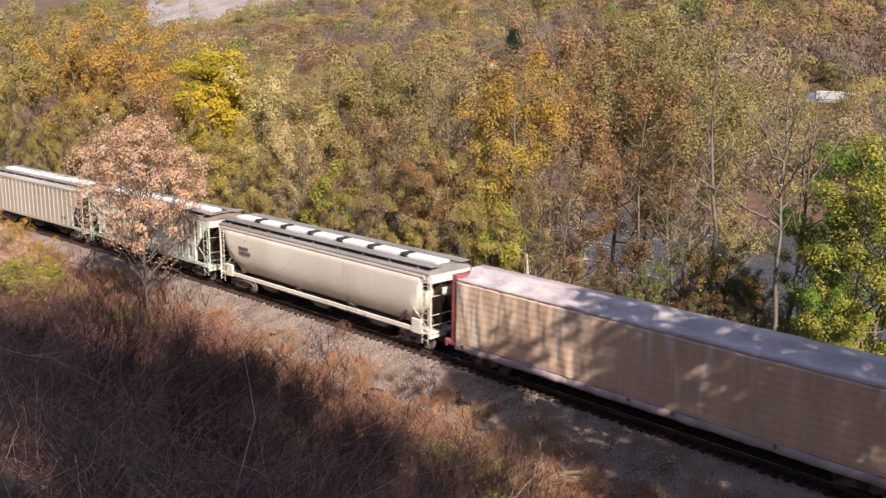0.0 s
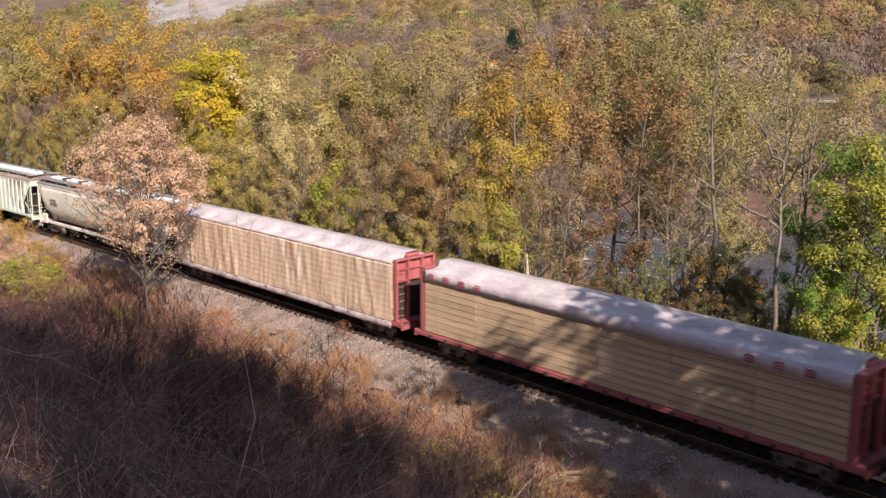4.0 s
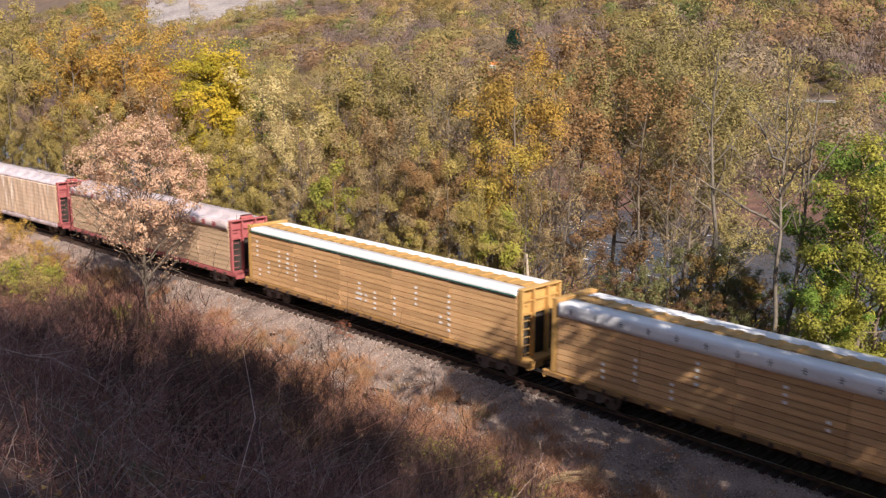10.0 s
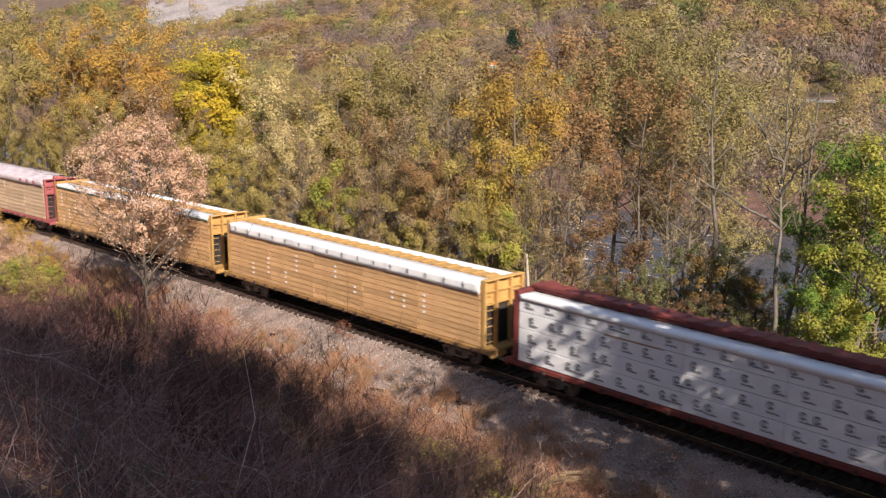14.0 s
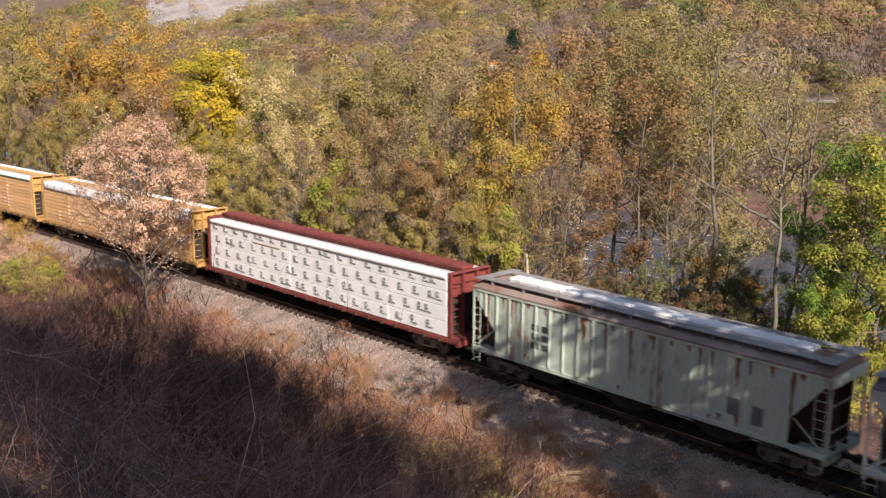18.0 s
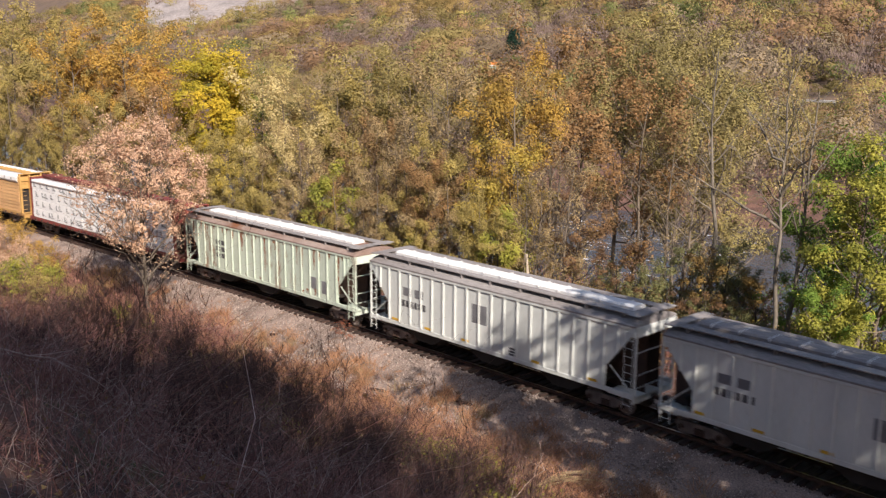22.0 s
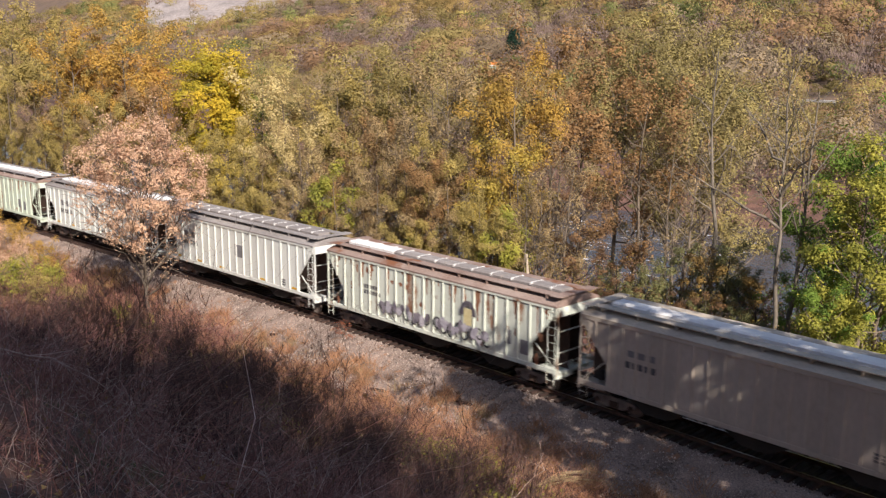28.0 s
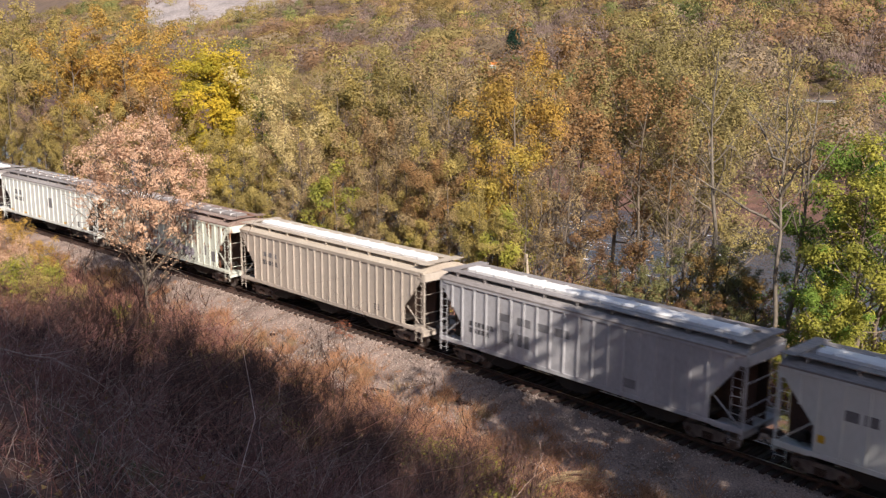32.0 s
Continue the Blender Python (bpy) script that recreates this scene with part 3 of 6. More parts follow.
def teardrop_hopper(label, length):
    half = length / 2 - 0.62
    car = tagged(new("covered_hopper_car"), label, "railroad car", "freight train cars")
    d = half - 8.68
    prof = [(-1.50, 4.20), (-1.53, 3.7), (-1.53, 3.1), (-1.48, 2.5), (-1.36, 2.0), (-1.12, 1.55), (-0.8, 1.25), (0.8, 1.25), (1.12, 1.55), (1.36, 2.0), (1.48, 2.5), (1.53, 3.1), (1.53, 3.7), (1.50, 4.20)]
    bm = bmesh.new()
    rows = []
    n = len(prof)
    for x, cut in ((-half + 0.75, 3.3), (-half + 0.8, 2.9), (-7.6 - d, 2.2), (-7.0 - d, 1.7), (-6.4 - d, 1.25), (-3, 1.25), (3, 1.25), (6.4 + d, 1.25), (7.0 + d, 1.7), (7.6 + d, 2.2), (half - 0.8, 2.9), (half - 0.75, 3.3)):
        rows.append([bm.verts.new((x, y, max(z, cut))) for y, z in prof])
    for a, b in zip(rows, rows[1:]):
        for i in range(n):
            bm.faces.new((a[i], b[i], b[(i + 1) % n], a[(i + 1) % n]))
    bm.faces.new(rows[0])
    bm.faces.new(rows[-1][::-1])
    bmesh.ops.recalc_face_normals(bm, faces=bm.faces[:])
    for f in bm.faces:
        f.smooth = True
    part("tank_side", bm, P_WHITE, car, "smooth curved cream tank side")
    for y in (-1, 1):
        part("side_sill", boxes((-7.6 - d, 7.6 + d, y * 1.40 - 0.06, y * 1.40 + 0.06, 1.02, 1.26), bevel=0.015), P_WHITE, car)
        part("top_chord", boxes((-half + 0.4, half - 0.4, y * 1.50 - 0.05, y * 1.50 + 0.05, 4.06, 4.215), bevel=0.015), P_WHITE, car)
    part("roof", sweep([(-1.55, 4.22), (-1.55, 4.30), (-1.2, 4.44), (-0.7, 4.55), (0, 4.60), (0.7, 4.55), (1.2, 4.44), (1.55, 4.30), (1.55, 4.22)], [-half + 0.05, 0, half - 0.05]), P_ROOF, car)
    for y in (-1.05, 1.05):
        b = part("running_board", boxes((-half, half, y - 0.36, y + 0.36, 4.62, 4.66)), P_ROOF, car)
        post = once("bracket", boxes((-0.03, 0.03, -0.3, 0.3, 4.40, 4.618)), P_ROOF_LIGHT)
        for i in range(9):
            piece("bracket", post, b, pose((-1 + 2 * (i + 0.5) / 9) * half, y, 0))
    for i in range(7):
        x = (7.0 + d) * (-1 + i / 3)
        h = part("hatch_cover", sweep([(-0.45, 4.58), (-0.45, 4.70), (-0.3, 4.76), (0.3, 4.76), (0.45, 4.70), (0.45, 4.58)], [x - 1.2, x + 1.1]), P_HATCH, car)
        if i < 6:
            part("hinge_block", boxes((x + 1.1, x + 1.5, -0.55, 0.2, 4.62, 4.82), bevel=0.03), P_DARK, h)
    for x in (-5.2, 0, 5.2):
        bay = part("hopper_bay", sweep_y([(x - 2.0, 1.24), (x - 0.5, 0.5), (x + 0.5, 0.5), (x + 2.0, 1.24)], -0.9, 0.9), P_DARK, car)
        part("gate", boxes((x - 0.62, x + 0.62, -0.7, 0.7, 0.38, 0.498)), P_BROWN, bay)
    car_ends(car, half, P_WHITE, 1.50)
    for sign in (-1, 1):
        a, b = sorted((sign * (7.25 + d), sign * (8.0 + d)))
        part("jacking_bracket", boxes((a, b, -1.5, -1.36, 0.95, 1.75), bevel=0.04), P_WHITE, car)
    marks(car, -7.6, 3.15, (5, 6), 0.22, 0.2, -1.56)
    return car


def wrinkled(xs, prof, amp, seed, scale=0.9, folds=0.0, bays=0.0):
    """A cover laid along a profile of (y, z), with wrinkles, hanging folds, and bays that sag between its supports."""
    bm = bmesh.new()
    rows = []
    for x in xs:
        row = []
        for j, (y, z) in enumerate(prof):
            k = noise.noise(Vector((x * scale, y * 2 + seed, z * 0.7))) + 0.6 * noise.noise(Vector((x * 3.1, z * 0.8, seed)))
            f_ = folds * (max(0.0, noise.noise(Vector((x * 1.5 + 0.3 * z, seed * 3.3, 0.12 * z)))) * 2.2 + 0.7 * noise.noise(Vector((x * 4.2 - 0.5 * z, seed, 0.3 * z)))) if abs(y) > 1.3 else 0.0
            sag = bays * (0.5 + 0.5 * math.cos(x * 3.38)) if 0.55 < abs(y) < 1.3 else 0.0
            row.append(bm.verts.new((x, y + (amp * k + f_) * (1 if y > 0 else -1 if y < -0.05 else 0), z - sag + amp * k * (0.5 if abs(y) < 1.2 else 0.1))))
        rows.append(row)
    for a, b in zip(rows, rows[1:]):
        for i in range(len(prof) - 1):
            bm.faces.new((a[i], b[i], b[i + 1], a[i + 1]))
    bmesh.ops.recalc_face_normals(bm, faces=bm.faces[:])
    for f in bm.faces:
        f.smooth = True
    bmesh.ops.solidify(bm, geom=bm.faces[:], thickness=0.006)
    return bm


CB_LEN = 24.87


def centerbeam(label, paint, wood, rows, cols, load_top=4.42, chord=4.74):
    half = CB_LEN / 2 - 0.5
    inner = 11.15
    car = tagged(new("centerbeam_flat_car"), label, "railroad car", "freight train cars")
    part("deck", boxes((-half, half, -1.40, 1.40, 1.08, 1.20), bevel=0.02), paint, car)
    part("center_sill", boxes((-half, half, -0.35, 0.35, 0.62, 1.078)), P_DARK, car)
    sill_paint = P_YELLOW_DIRTY if paint is P_YELLOW else paint
    for y in (-1, 1):
        part("side_sill", boxes((-half, half, y * 1.41 - 0.05, y * 1.41 + 0.05, 0.93, 1.14), bevel=0.015), sill_paint, car)
        pocket = once("stake_pocket", boxes((-0.09, 0.09, -0.05, 0.05, 0.90, 1.10), bevel=0.01), P_BROWN)
        for i in range(20):
            piece("stake_pocket", pocket, car, pose(-inner + 0.5 + i * (2 * inner - 1) / 19, y * 1.475, 0))
    beam = part("top_chord", boxes((-inner - 0.1, inner + 0.1, -0.46, 0.46, chord - 0.14, chord), (-inner, inner, -0.40, 0.40, chord - 0.3, chord - 0.142), bevel=0.02), paint, car)
    strip = once("chord_rib", boxes((-0.16, 0.16, -0.47, 0.47, chord + 0.001, chord + 0.045), bevel=0.01), paint)
    for i in range(24):
        piece("chord_rib", strip, beam, pose(-inner + 0.7 + i * (2 * inner - 1.4) / 23, 0, 0))
    for i in range(12):
        x = -inner + 1 + i * (2 * inner - 2) / 11
        part("web_post", boxes((x - 0.12, x + 0.12, -0.10, 0.10, 1.20, 4.46)), paint, car)
    for sign in (-1, 1):
        bx = lambda a, b: tuple(sorted((sign * a, sign * b)))
        top = load_top + 0.10
        head_ = part("bulkhead", boxes((*bx(inner + 0.03, inner + 0.10), -1.40, 1.40, 3.3, top), (*bx(inner + 0.03, inner + 0.10), -1.40, -1.16, 1.2, 3.298), (*bx(inner + 0.03, inner + 0.10), 1.16, 1.40, 1.2, 3.298)), paint, car)
        for y in (-1.37, -0.52, 0.52, 1.37):
            part("bulkhead_post", boxes((*bx(inner + 0.101, inner + 0.34), y - 0.055, y + 0.055, 1.2, top), bevel=0.012), paint, head_)
        part("bulkhead_top", boxes((*bx(inner + 0.02, inner + 0.38), -1.43, 1.43, top, top + 0.07), bevel=0.02), paint, head_)
        for z in (3.35, 4.0):
            for y0, y1 in ((-1.31, -0.58), (0.58, 1.31)):
                part("bulkhead_rib", boxes((*bx(inner + 0.101, inner + 0.22), y0, y1, z - 0.04, z + 0.04)), paint, head_)
        for z in (3.34, 3.95):
            part("bulkhead_rib", boxes((*bx(inner + 0.101, inner + 0.22), -0.46, 0.46, z, z + 0.09)), paint, head_)
        # dark panel closes the opening and stands in for the shade inside
        part("opening_shade_panel", boxes((*bx(inner - 0.05, inner + 0.025), -1.16, 1.16, 1.2, 3.3)), P_DARK, head_)
        for i in range(7):
            part("grab_iron", bars([((sign * (inner + 0.36), -1.3, 1.5 + 0.4 * i), (sign * (inner + 0.36), -0.9, 1.5 + 0.4 * i))], 0.018, 5), paint, head_)
        part("end_sill", boxes((*bx(half - 0.12, half), -1.45, 1.45, 0.8, 1.2), bevel=0.02), paint, car)
        coupler(car, sign * half, sign)
        truck(car, sign * 9.35)
    # the load, bundle by bundle on both sides of the beam
    z0 = 1.205
    rh = (load_top - z0) / rows
    bl = 2 * inner / cols
    # dark blocks behind the bundles; their colour stands in for shade in the gaps
    load = part("load", boxes((-inner + 0.05, inner - 0.05, -1.33, -0.5, z0, load_top - 0.03), (-inner + 0.05, inner - 0.05, 0.5, 1.33, z0, load_top - 0.03)), W_GAP, car, "dark core blocks, coloured as the shade between stacked lumber bundles")
    bundle = once("lumber_pack", boxes((-bl / 2 + 0.012, bl / 2 - 0.012, -0.49, 0.49, 0.022, rh - 0.006), bevel=0.012), wood)
    for y in (-0.93, 0.93):
        for r in range(rows):
            for c in range(cols):
                piece("lumber_pack", bundle, load, pose(-inner + (c + 0.5) * bl, y + 0.012 * math.sin(r * 7.1 + c * 3.7), z0 + r * rh))
    return car, load, z0, rh, bl, inner


def bundle_tags(load, rng, inner, z0, rh, rows, count):
    tag = once("bundle_tag", boxes((-0.09, 0.09, -0.004, 0.004, 0.08, 0.2)), W_WRAP)
    for i in range(count):
        x = rng.uniform(-inner + 0.4, inner - 0.4)
        r0 = rng.randrange(1, max(2, rows - 5))
        for k in range(rng.choice((2, 3, 4, 4))):
            piece("bundle_tag", tag, load, pose(x, -1.44, z0 + (r0 + k) * rh))


def wave_xs(inner, n=140):
    return [(-inner + 0.02) + i * (2 * inner - 0.04) / n for i in range(n + 1)]


cars = []
rng = random.Random(21)

# Z: tan hopper at the head of the view
c = hopper("tan ribbed covered hopper car with pale roof", 18.3, P_TAN, P_ROOF_LIGHT, [(-7.6, 7.6, P_HATCH)], 19, None)
marks(c, 5.0, 1.95, (2,), 0.45, 0.25, -1.495)
cars.append((c, "Z"))
# A: rusty cream hopper
P_RUST = mat("rust_patch", (0.22, 0.09, 0.05), 0.8, (0.30, 0.15, 0.09), 2, 16, 0.2)
c = hopper("rust-streaked cream ribbed covered hopper car with mint-green ends", 18.2, P_RUSTY, P_ROOF_RUST, [(-7.2, 7.2, P_HATCH)], 18, None, end_paint=P_GREEN)
marks(c, -5.6, 3.1, (4, 5), 0.3, 0.26, -1.495)
sr_ = random.Random(60)
for i in range(22):
    rust_streak(c, -8.2 + 16.4 * (i + sr_.random()) / 22, 4.09, 4.09 - sr_.choice((0.4, 0.7, 1.2, 2.0)), sr_.uniform(0.12, 0.42), P_RUST, 860 + i)
panel(c, 4.9, 5.4, 1.75, 2.45, P_PATCH)
panel(c, 5.9, 6.4, 1.6, 2.35, P_PATCH)
cars.append((c, "A"))
# B: smooth cream hopper
cars.append((teardrop_hopper("cream smooth-sided covered hopper car with dark grey roof", 21.2), "B"))
# C: red centerbeam with film-covered lumber
c, load, z0, rh, bl, inner = centerbeam("red centerbeam flat car, lumber under torn cloudy plastic film", P_RED, W_PINE_PALE, 10, 5, 4.40)
film = [(-1.50, 1.16)]
for r in range(10):
    film += [(-1.478, z0 + r * rh + 0.01), (-1.492, z0 + r * rh + 0.09), (-1.492, z0 + (r + 1) * rh - 0.08)]
part("plastic_cover", wrinkled(wave_xs(inner, 260), [q for q in film if q[1] < 4.25] + [(-1.48, 4.30)], 0.018, 3, folds=0.045), W_FILM, load, "torn cloudy plastic film over lumber")
part("plastic_skirt", wrinkled(wave_xs(inner, 200), [(-1.55, 0.80), (-1.53, 0.95), (-1.51, 1.155)], 0.03, 5, folds=0.05), W_SKIRT, load, "loose lilac-grey plastic hanging below the load")
part("plastic_cover", wrinkled(wave_xs(inner, 200), [(-1.485, 4.302), (-1.44, 4.47), (-1.27, 4.53), (-0.95, 4.55), (-0.6, 4.66), (-0.45, 4.84), (0.45, 4.86), (0.6, 4.64), (1.2, 4.5), (1.46, 4.45), (1.49, 4.0), (1.5, 1.2)], 0.03, 8, bays=0.13), W_FILM_TOP, load, "milky plastic film over the load's top")
cars.append((c, "C"))
# D: red centerbeam, tan lumber with white film top
c, load, z0, rh, bl, inner = centerbeam("red centerbeam flat car, tan lumber with white plastic top wrap", P_RED, W_PINE_PALE, 10, 6, 4.42)
part("plastic_cover", wrinkled(wave_xs(inner), [(-1.475, 3.92), (-1.47, 4.2), (-1.46, 4.48), (-1.24, 4.54), (-0.95, 4.56), (-0.6, 4.64), (-0.45, 4.84), (0.45, 4.86), (0.6, 4.64), (1.2, 4.5), (1.46, 4.45), (1.49, 4.0)], 0.03, 14, bays=0.09), W_FILM_TOP, load, "milky plastic film over the load's top")
badge = once("wrap_print", boxes((-0.19, 0.19, -0.004, 0.004, -0.15, -0.09), (-0.19, 0.19, -0.004, 0.004, 0.09, 0.15), (-0.19, -0.13, -0.004, 0.004, -0.09, 0.09), (0.13, 0.19, -0.004, 0.004, -0.09, 0.09), (-0.07, 0.07, -0.004, 0.004, -0.045, 0.045)), P_REDLOGO)
for x in (-10.6, -9.5, -8.4, -7.3, 7.2, 8.4, 9.6):
    piece("wrap_print", badge, load, pose(x, -1.525, 4.2))
cars.append((c, "D"))
# E: yellow centerbeam, green-lined wrap
c, load, z0, rh, bl, inner = centerbeam("yellow centerbeam flat car stacked with sawn lumber, green-striped white wrap", P_YELLOW, W_PINE, 11, 5, 4.46, 4.53)
part("wrap", wrinkled(wave_xs(inner), [(-1.475, 4.20), (-1.472, 4.36), (-1.455, 4.47), (-1.2, 4.49), (-0.48, 4.50)], 0.012, 23), W_WRAP, load, "white wrap with green stripe")
part("wrap", wrinkled(wave_xs(inner), [(0.48, 4.50), (1.2, 4.49), (1.455, 4.47), (1.472, 4.36), (1.475, 4.20)], 0.012, 25), W_WRAP, load)
part("wrap_stripe", wrinkled(wave_xs(inner), [(-1.485, 4.23), (-1.483, 4.31)], 0.012, 23), P_GREENLINE, load)
bundle_tags(load, rng, inner, z0, rh, 11, 18)
cars.append((c, "E"))
# F: yellow centerbeam, deep white wrap
c, load, z0, rh, bl, inner = centerbeam("yellow centerbeam flat car stacked with sawn lumber under white wrap", P_YELLOW, W_PINE, 11, 5, 4.46, 4.53)
part("wrap", wrinkled(wave_xs(inner), [(-1.48, 3.88), (-1.475, 4.1), (-1.472, 4.3), (-1.455, 4.47), (-1.2, 4.49), (-0.48, 4.50)], 0.032, 33), W_WRAP, load, "crinkled white lumber wrap with grey print")
part("wrap", wrinkled(wave_xs(inner), [(0.48, 4.50), (1.2, 4.49), (1.455, 4.47), (1.472, 4.3), (1.475, 3.9)], 0.018, 35), W_WRAP, load)
for i in range(16):
    x = -inner + 0.8 + i * 1.36
    part("wrap_print", boxes((x - 0.02, x + 0.02, -1.512, -1.507, 4.08, 4.36), (x - 0.11, x + 0.11, -1.513, -1.508, 4.22, 4.25), (x - 0.07, x + 0.09, -1.5135, -1.5085, 4.13, 4.15)), P_LOGO, load)
bundle_tags(load, rng, inner, z0, rh, 11, 9)
cars.append((c, "F"))
# G: oxide red centerbeam, printed white bundles
c, load, z0, rh, bl, inner = centerbeam("oxide red centerbeam flat car with printed white lumber bundles", P_MAROON, W_WRAP, 4, 5, 4.40)
bm = bmesh.new()
turn_ = [radians(20 + 320 * i / 13) for i in range(14)]
for a0, a1 in zip(turn_, turn_[1:]):
    v_ = [bm.verts.new((r_ * math.cos(a_) * 0.95, -0.003, 0.5 + r_ * math.sin(a_))) for a_, r_ in ((a0, 0.165), (a1, 0.165), (a1, 0.115), (a0, 0.115))]
    bm.faces.new(v_)
box(bm, -0.02, 0.03, -0.004, 0.002, 0.40, 0.62)
box(bm, 0.03, 0.10, -0.004, 0.002, 0.40, 0.44)
bmesh.ops.remove_doubles(bm, verts=bm.verts[:], dist=0.0005)
ring = once("wrap_print", bm, P_LOGO)
word = once("wrap_print", boxes(*[(-0.25 + k * 0.075, -0.20 + k * 0.075, -0.004, 0.004, 0.225 + (0.02 if k % 3 == 1 else 0), 0.30 + (0.03 if k % 4 == 0 else 0)) for k in range(7)]), P_LOGO)
part("wrap_fold", wrinkled(wave_xs(inner), [(-1.452, 4.16), (-1.45, 4.32), (-1.436, 4.41), (-1.1, 4.425), (-0.5, 4.43)], 0.014, 51), W_WRAP, load, "crinkled white wrap folded over the top bundles")
part("torn_wrap", wrinkled([-6.2 + i * 0.12 for i in range(26)], [(-1.448, 3.55), (-1.45, 3.60), (-1.448, 3.63)], 0.006, 61), W_PINE_PALE, load, "torn strip of wrap that bares the lumber")
prng = random.Random(12)
for r in range(4):
    x = -inner + 0.5 + prng.uniform(0, 0.4)
    while x < inner - 0.4:
        piece("wrap_print", ring, load, pose(x, -1.442, z0 + r * rh + prng.uniform(-0.04, 0.04)))
        piece("wrap_print", word, load, pose(x + 0.12, -1.442, z0 + r * rh + prng.uniform(-0.03, 0.03)))
        x += prng.choice((1.05, 1.15, 1.2, 1.2, 1.3, 0.55))
cars.append((c, "G"))
# H: faded green rusty hopper
c = hopper("faded green ribbed covered hopper car with rust streaks", 19.3, P_GREEN, P_ROOF_RUST, [(-7.6, 7.6, P_HATCH)], 19, None)
marks(c, -5.2, 3.2, (2, 2, 2), 0.62, 0.3, -1.495)
panel(c, 4.9, 5.5, 1.75, 2.45, P_PATCH)
panel(c, 6.0, 6.6, 1.6, 2.35, P_PATCH)
sr_ = random.Random(61)
for i in range(24):
    x = -8.3 + 16.6 * (i + sr_.random()) / 24
    rust_streak(c, x, 4.09, 4.09 - sr_.choice((0.25, 0.4, 0.6, 1.2, 2.2)), sr_.uniform(0.1, 0.36), P_RUST, 900 + i)
for i in range(9):
    rust_streak(c, sr_.uniform(-6.8, 6.8), 1.32 + sr_.uniform(0.1, 0.5), 1.31, sr_.uniform(0.12, 0.4), P_RUST, 930 + i)
cars.append((c, "H"))
# I: light grey hopper, white hatches
c = hopper("light grey ribbed covered hopper car with white roof hatches", 18.75, P_GREY, P_ROOF, [(-7.8, 7.8, P_HATCH)], 18, None)
marks(c, -6.0, 3.3, (2,), 0.9, 0.45, -1.495, P_PATCH, "paint_patch")
marks(c, -6.1, 2.6, (6,), 0.32, 0.35, -1.495)
panel(c, -0.9, 0.1, 2.45, 3.4, P_PATCH)
for x in (-6.9, -4.3, -1.6, 3.0, 6.3):
    panel(c, x, x + 0.5, 1.36, 1.48, P_AMBER, "reflector", -1.515)
marks(c, 1.6, 1.75, (1, 1, 1), 0.5, 0.1, -1.495)
cars.append((c, "I"))
# J: grey hopper, dark roof
c = hopper("grey ribbed covered hopper car with dark roof", 18.3, P_GREY, P_ROOF, [(-7.6, 7.6, P_ROOF)], 18, None)
marks(c, -5.9, 3.3, (2,), 0.85, 0.4, -1.495, P_PATCH, "paint_patch")
marks(c, -6.0, 2.7, (6,), 0.3, 0.32, -1.495)
panel(c, 0.2, 1.1, 2.4, 3.2, P_PATCH)
for x in (-6.9, -4.3, -1.6, 3.0, 6.3):
    panel(c, x, x + 0.5, 1.36, 1.48, P_AMBER, "reflector", -1.515)
marks(c, 5.2, 1.8, (1, 1, 1), 0.6, 0.1, -1.495)
cars.append((c, "J"))
# K: rusty cream hopper with spray paint
c = hopper("cream ribbed covered hopper car, rust-streaked and spray-painted", 18.3, P_RUSTY, P_ROOF_RUST, [(-7.8, -4.0, P_HATCH), (-3.9, 0.0, P_ROOF), (0.1, 4.0, P_ROOF), (4.1, 7.8, P_ROOF)], 20, None, board_paint=P_ROOF_RUST)
marks(c, -5.2, 2.9, (5, 6), 0.24, 0.22, -1.495)


def spray(car, cx, cz, rx, rz, a0, a1, w, material=P_SPRAY):
    bm = bmesh.new()
    rows = []
    for i in range(15):
        a = radians(a0 + (a1 - a0) * i / 14)
        rows.append([bm.verts.new((cx + (rx + k) * math.cos(a), -1.566, cz + (rz + k) * math.sin(a))) for k in (-w / 2, w / 2)])
    for p, q in zip(rows, rows[1:]):
        bm.faces.new((p[0], q[0], q[1], p[1]))
    bmesh.ops.solidify(bm, geom=bm.faces[:], thickness=0.004)
    part("spray_paint", bm, material, car)


def blotch(car, cx, cz, rx, rz, material, seed, y=-1.562, name="spray_paint", n=11):
    """A flat ragged patch of paint on the near side."""
    g = random.Random(seed)
    bm = bmesh.new()
    bm.faces.new([bm.verts.new((cx + rx * g.uniform(0.55, 1.1) * math.cos(6.2832 * i / n), y, cz + rz * g.uniform(0.55, 1.1) * math.sin(6.2832 * i / n))) for i in range(n)])
    bmesh.ops.triangulate(bm, faces=bm.faces[:])
    bmesh.ops.solidify(bm, geom=bm.faces[:], thickness=0.004)
    part(name, bm, material, car)


P_SPRAY_LILAC = mat("lilac_grey_spray_paint", (0.52, 0.50, 0.55), 0.7, (0.34, 0.32, 0.38), 1.6, 12, 0)
gr = random.Random(12)
for i in range(13):
    blotch(c, -3.7 + i * 0.30 + gr.uniform(-0.08, 0.08), 1.95 + gr.uniform(-0.22, 0.2), gr.uniform(0.16, 0.3), gr.uniform(0.25, 0.42), (P_SPRAY, P_SPRAY, P_SPRAY_LILAC)[i % 3], 700 + i, -1.562 - 0.0045 * (i % 3))
for i in range(15):
    blotch(c, 0.7 + i * 0.25 + gr.uniform(-0.08, 0.08), 1.88 + gr.uniform(-0.25, 0.25), gr.uniform(0.16, 0.3), gr.uniform(0.22, 0.4), (P_SPRAY_LILAC, P_SPRAY, P_SPRAY_LILAC)[i % 3], 730 + i, -1.562 - 0.0045 * (i % 3))
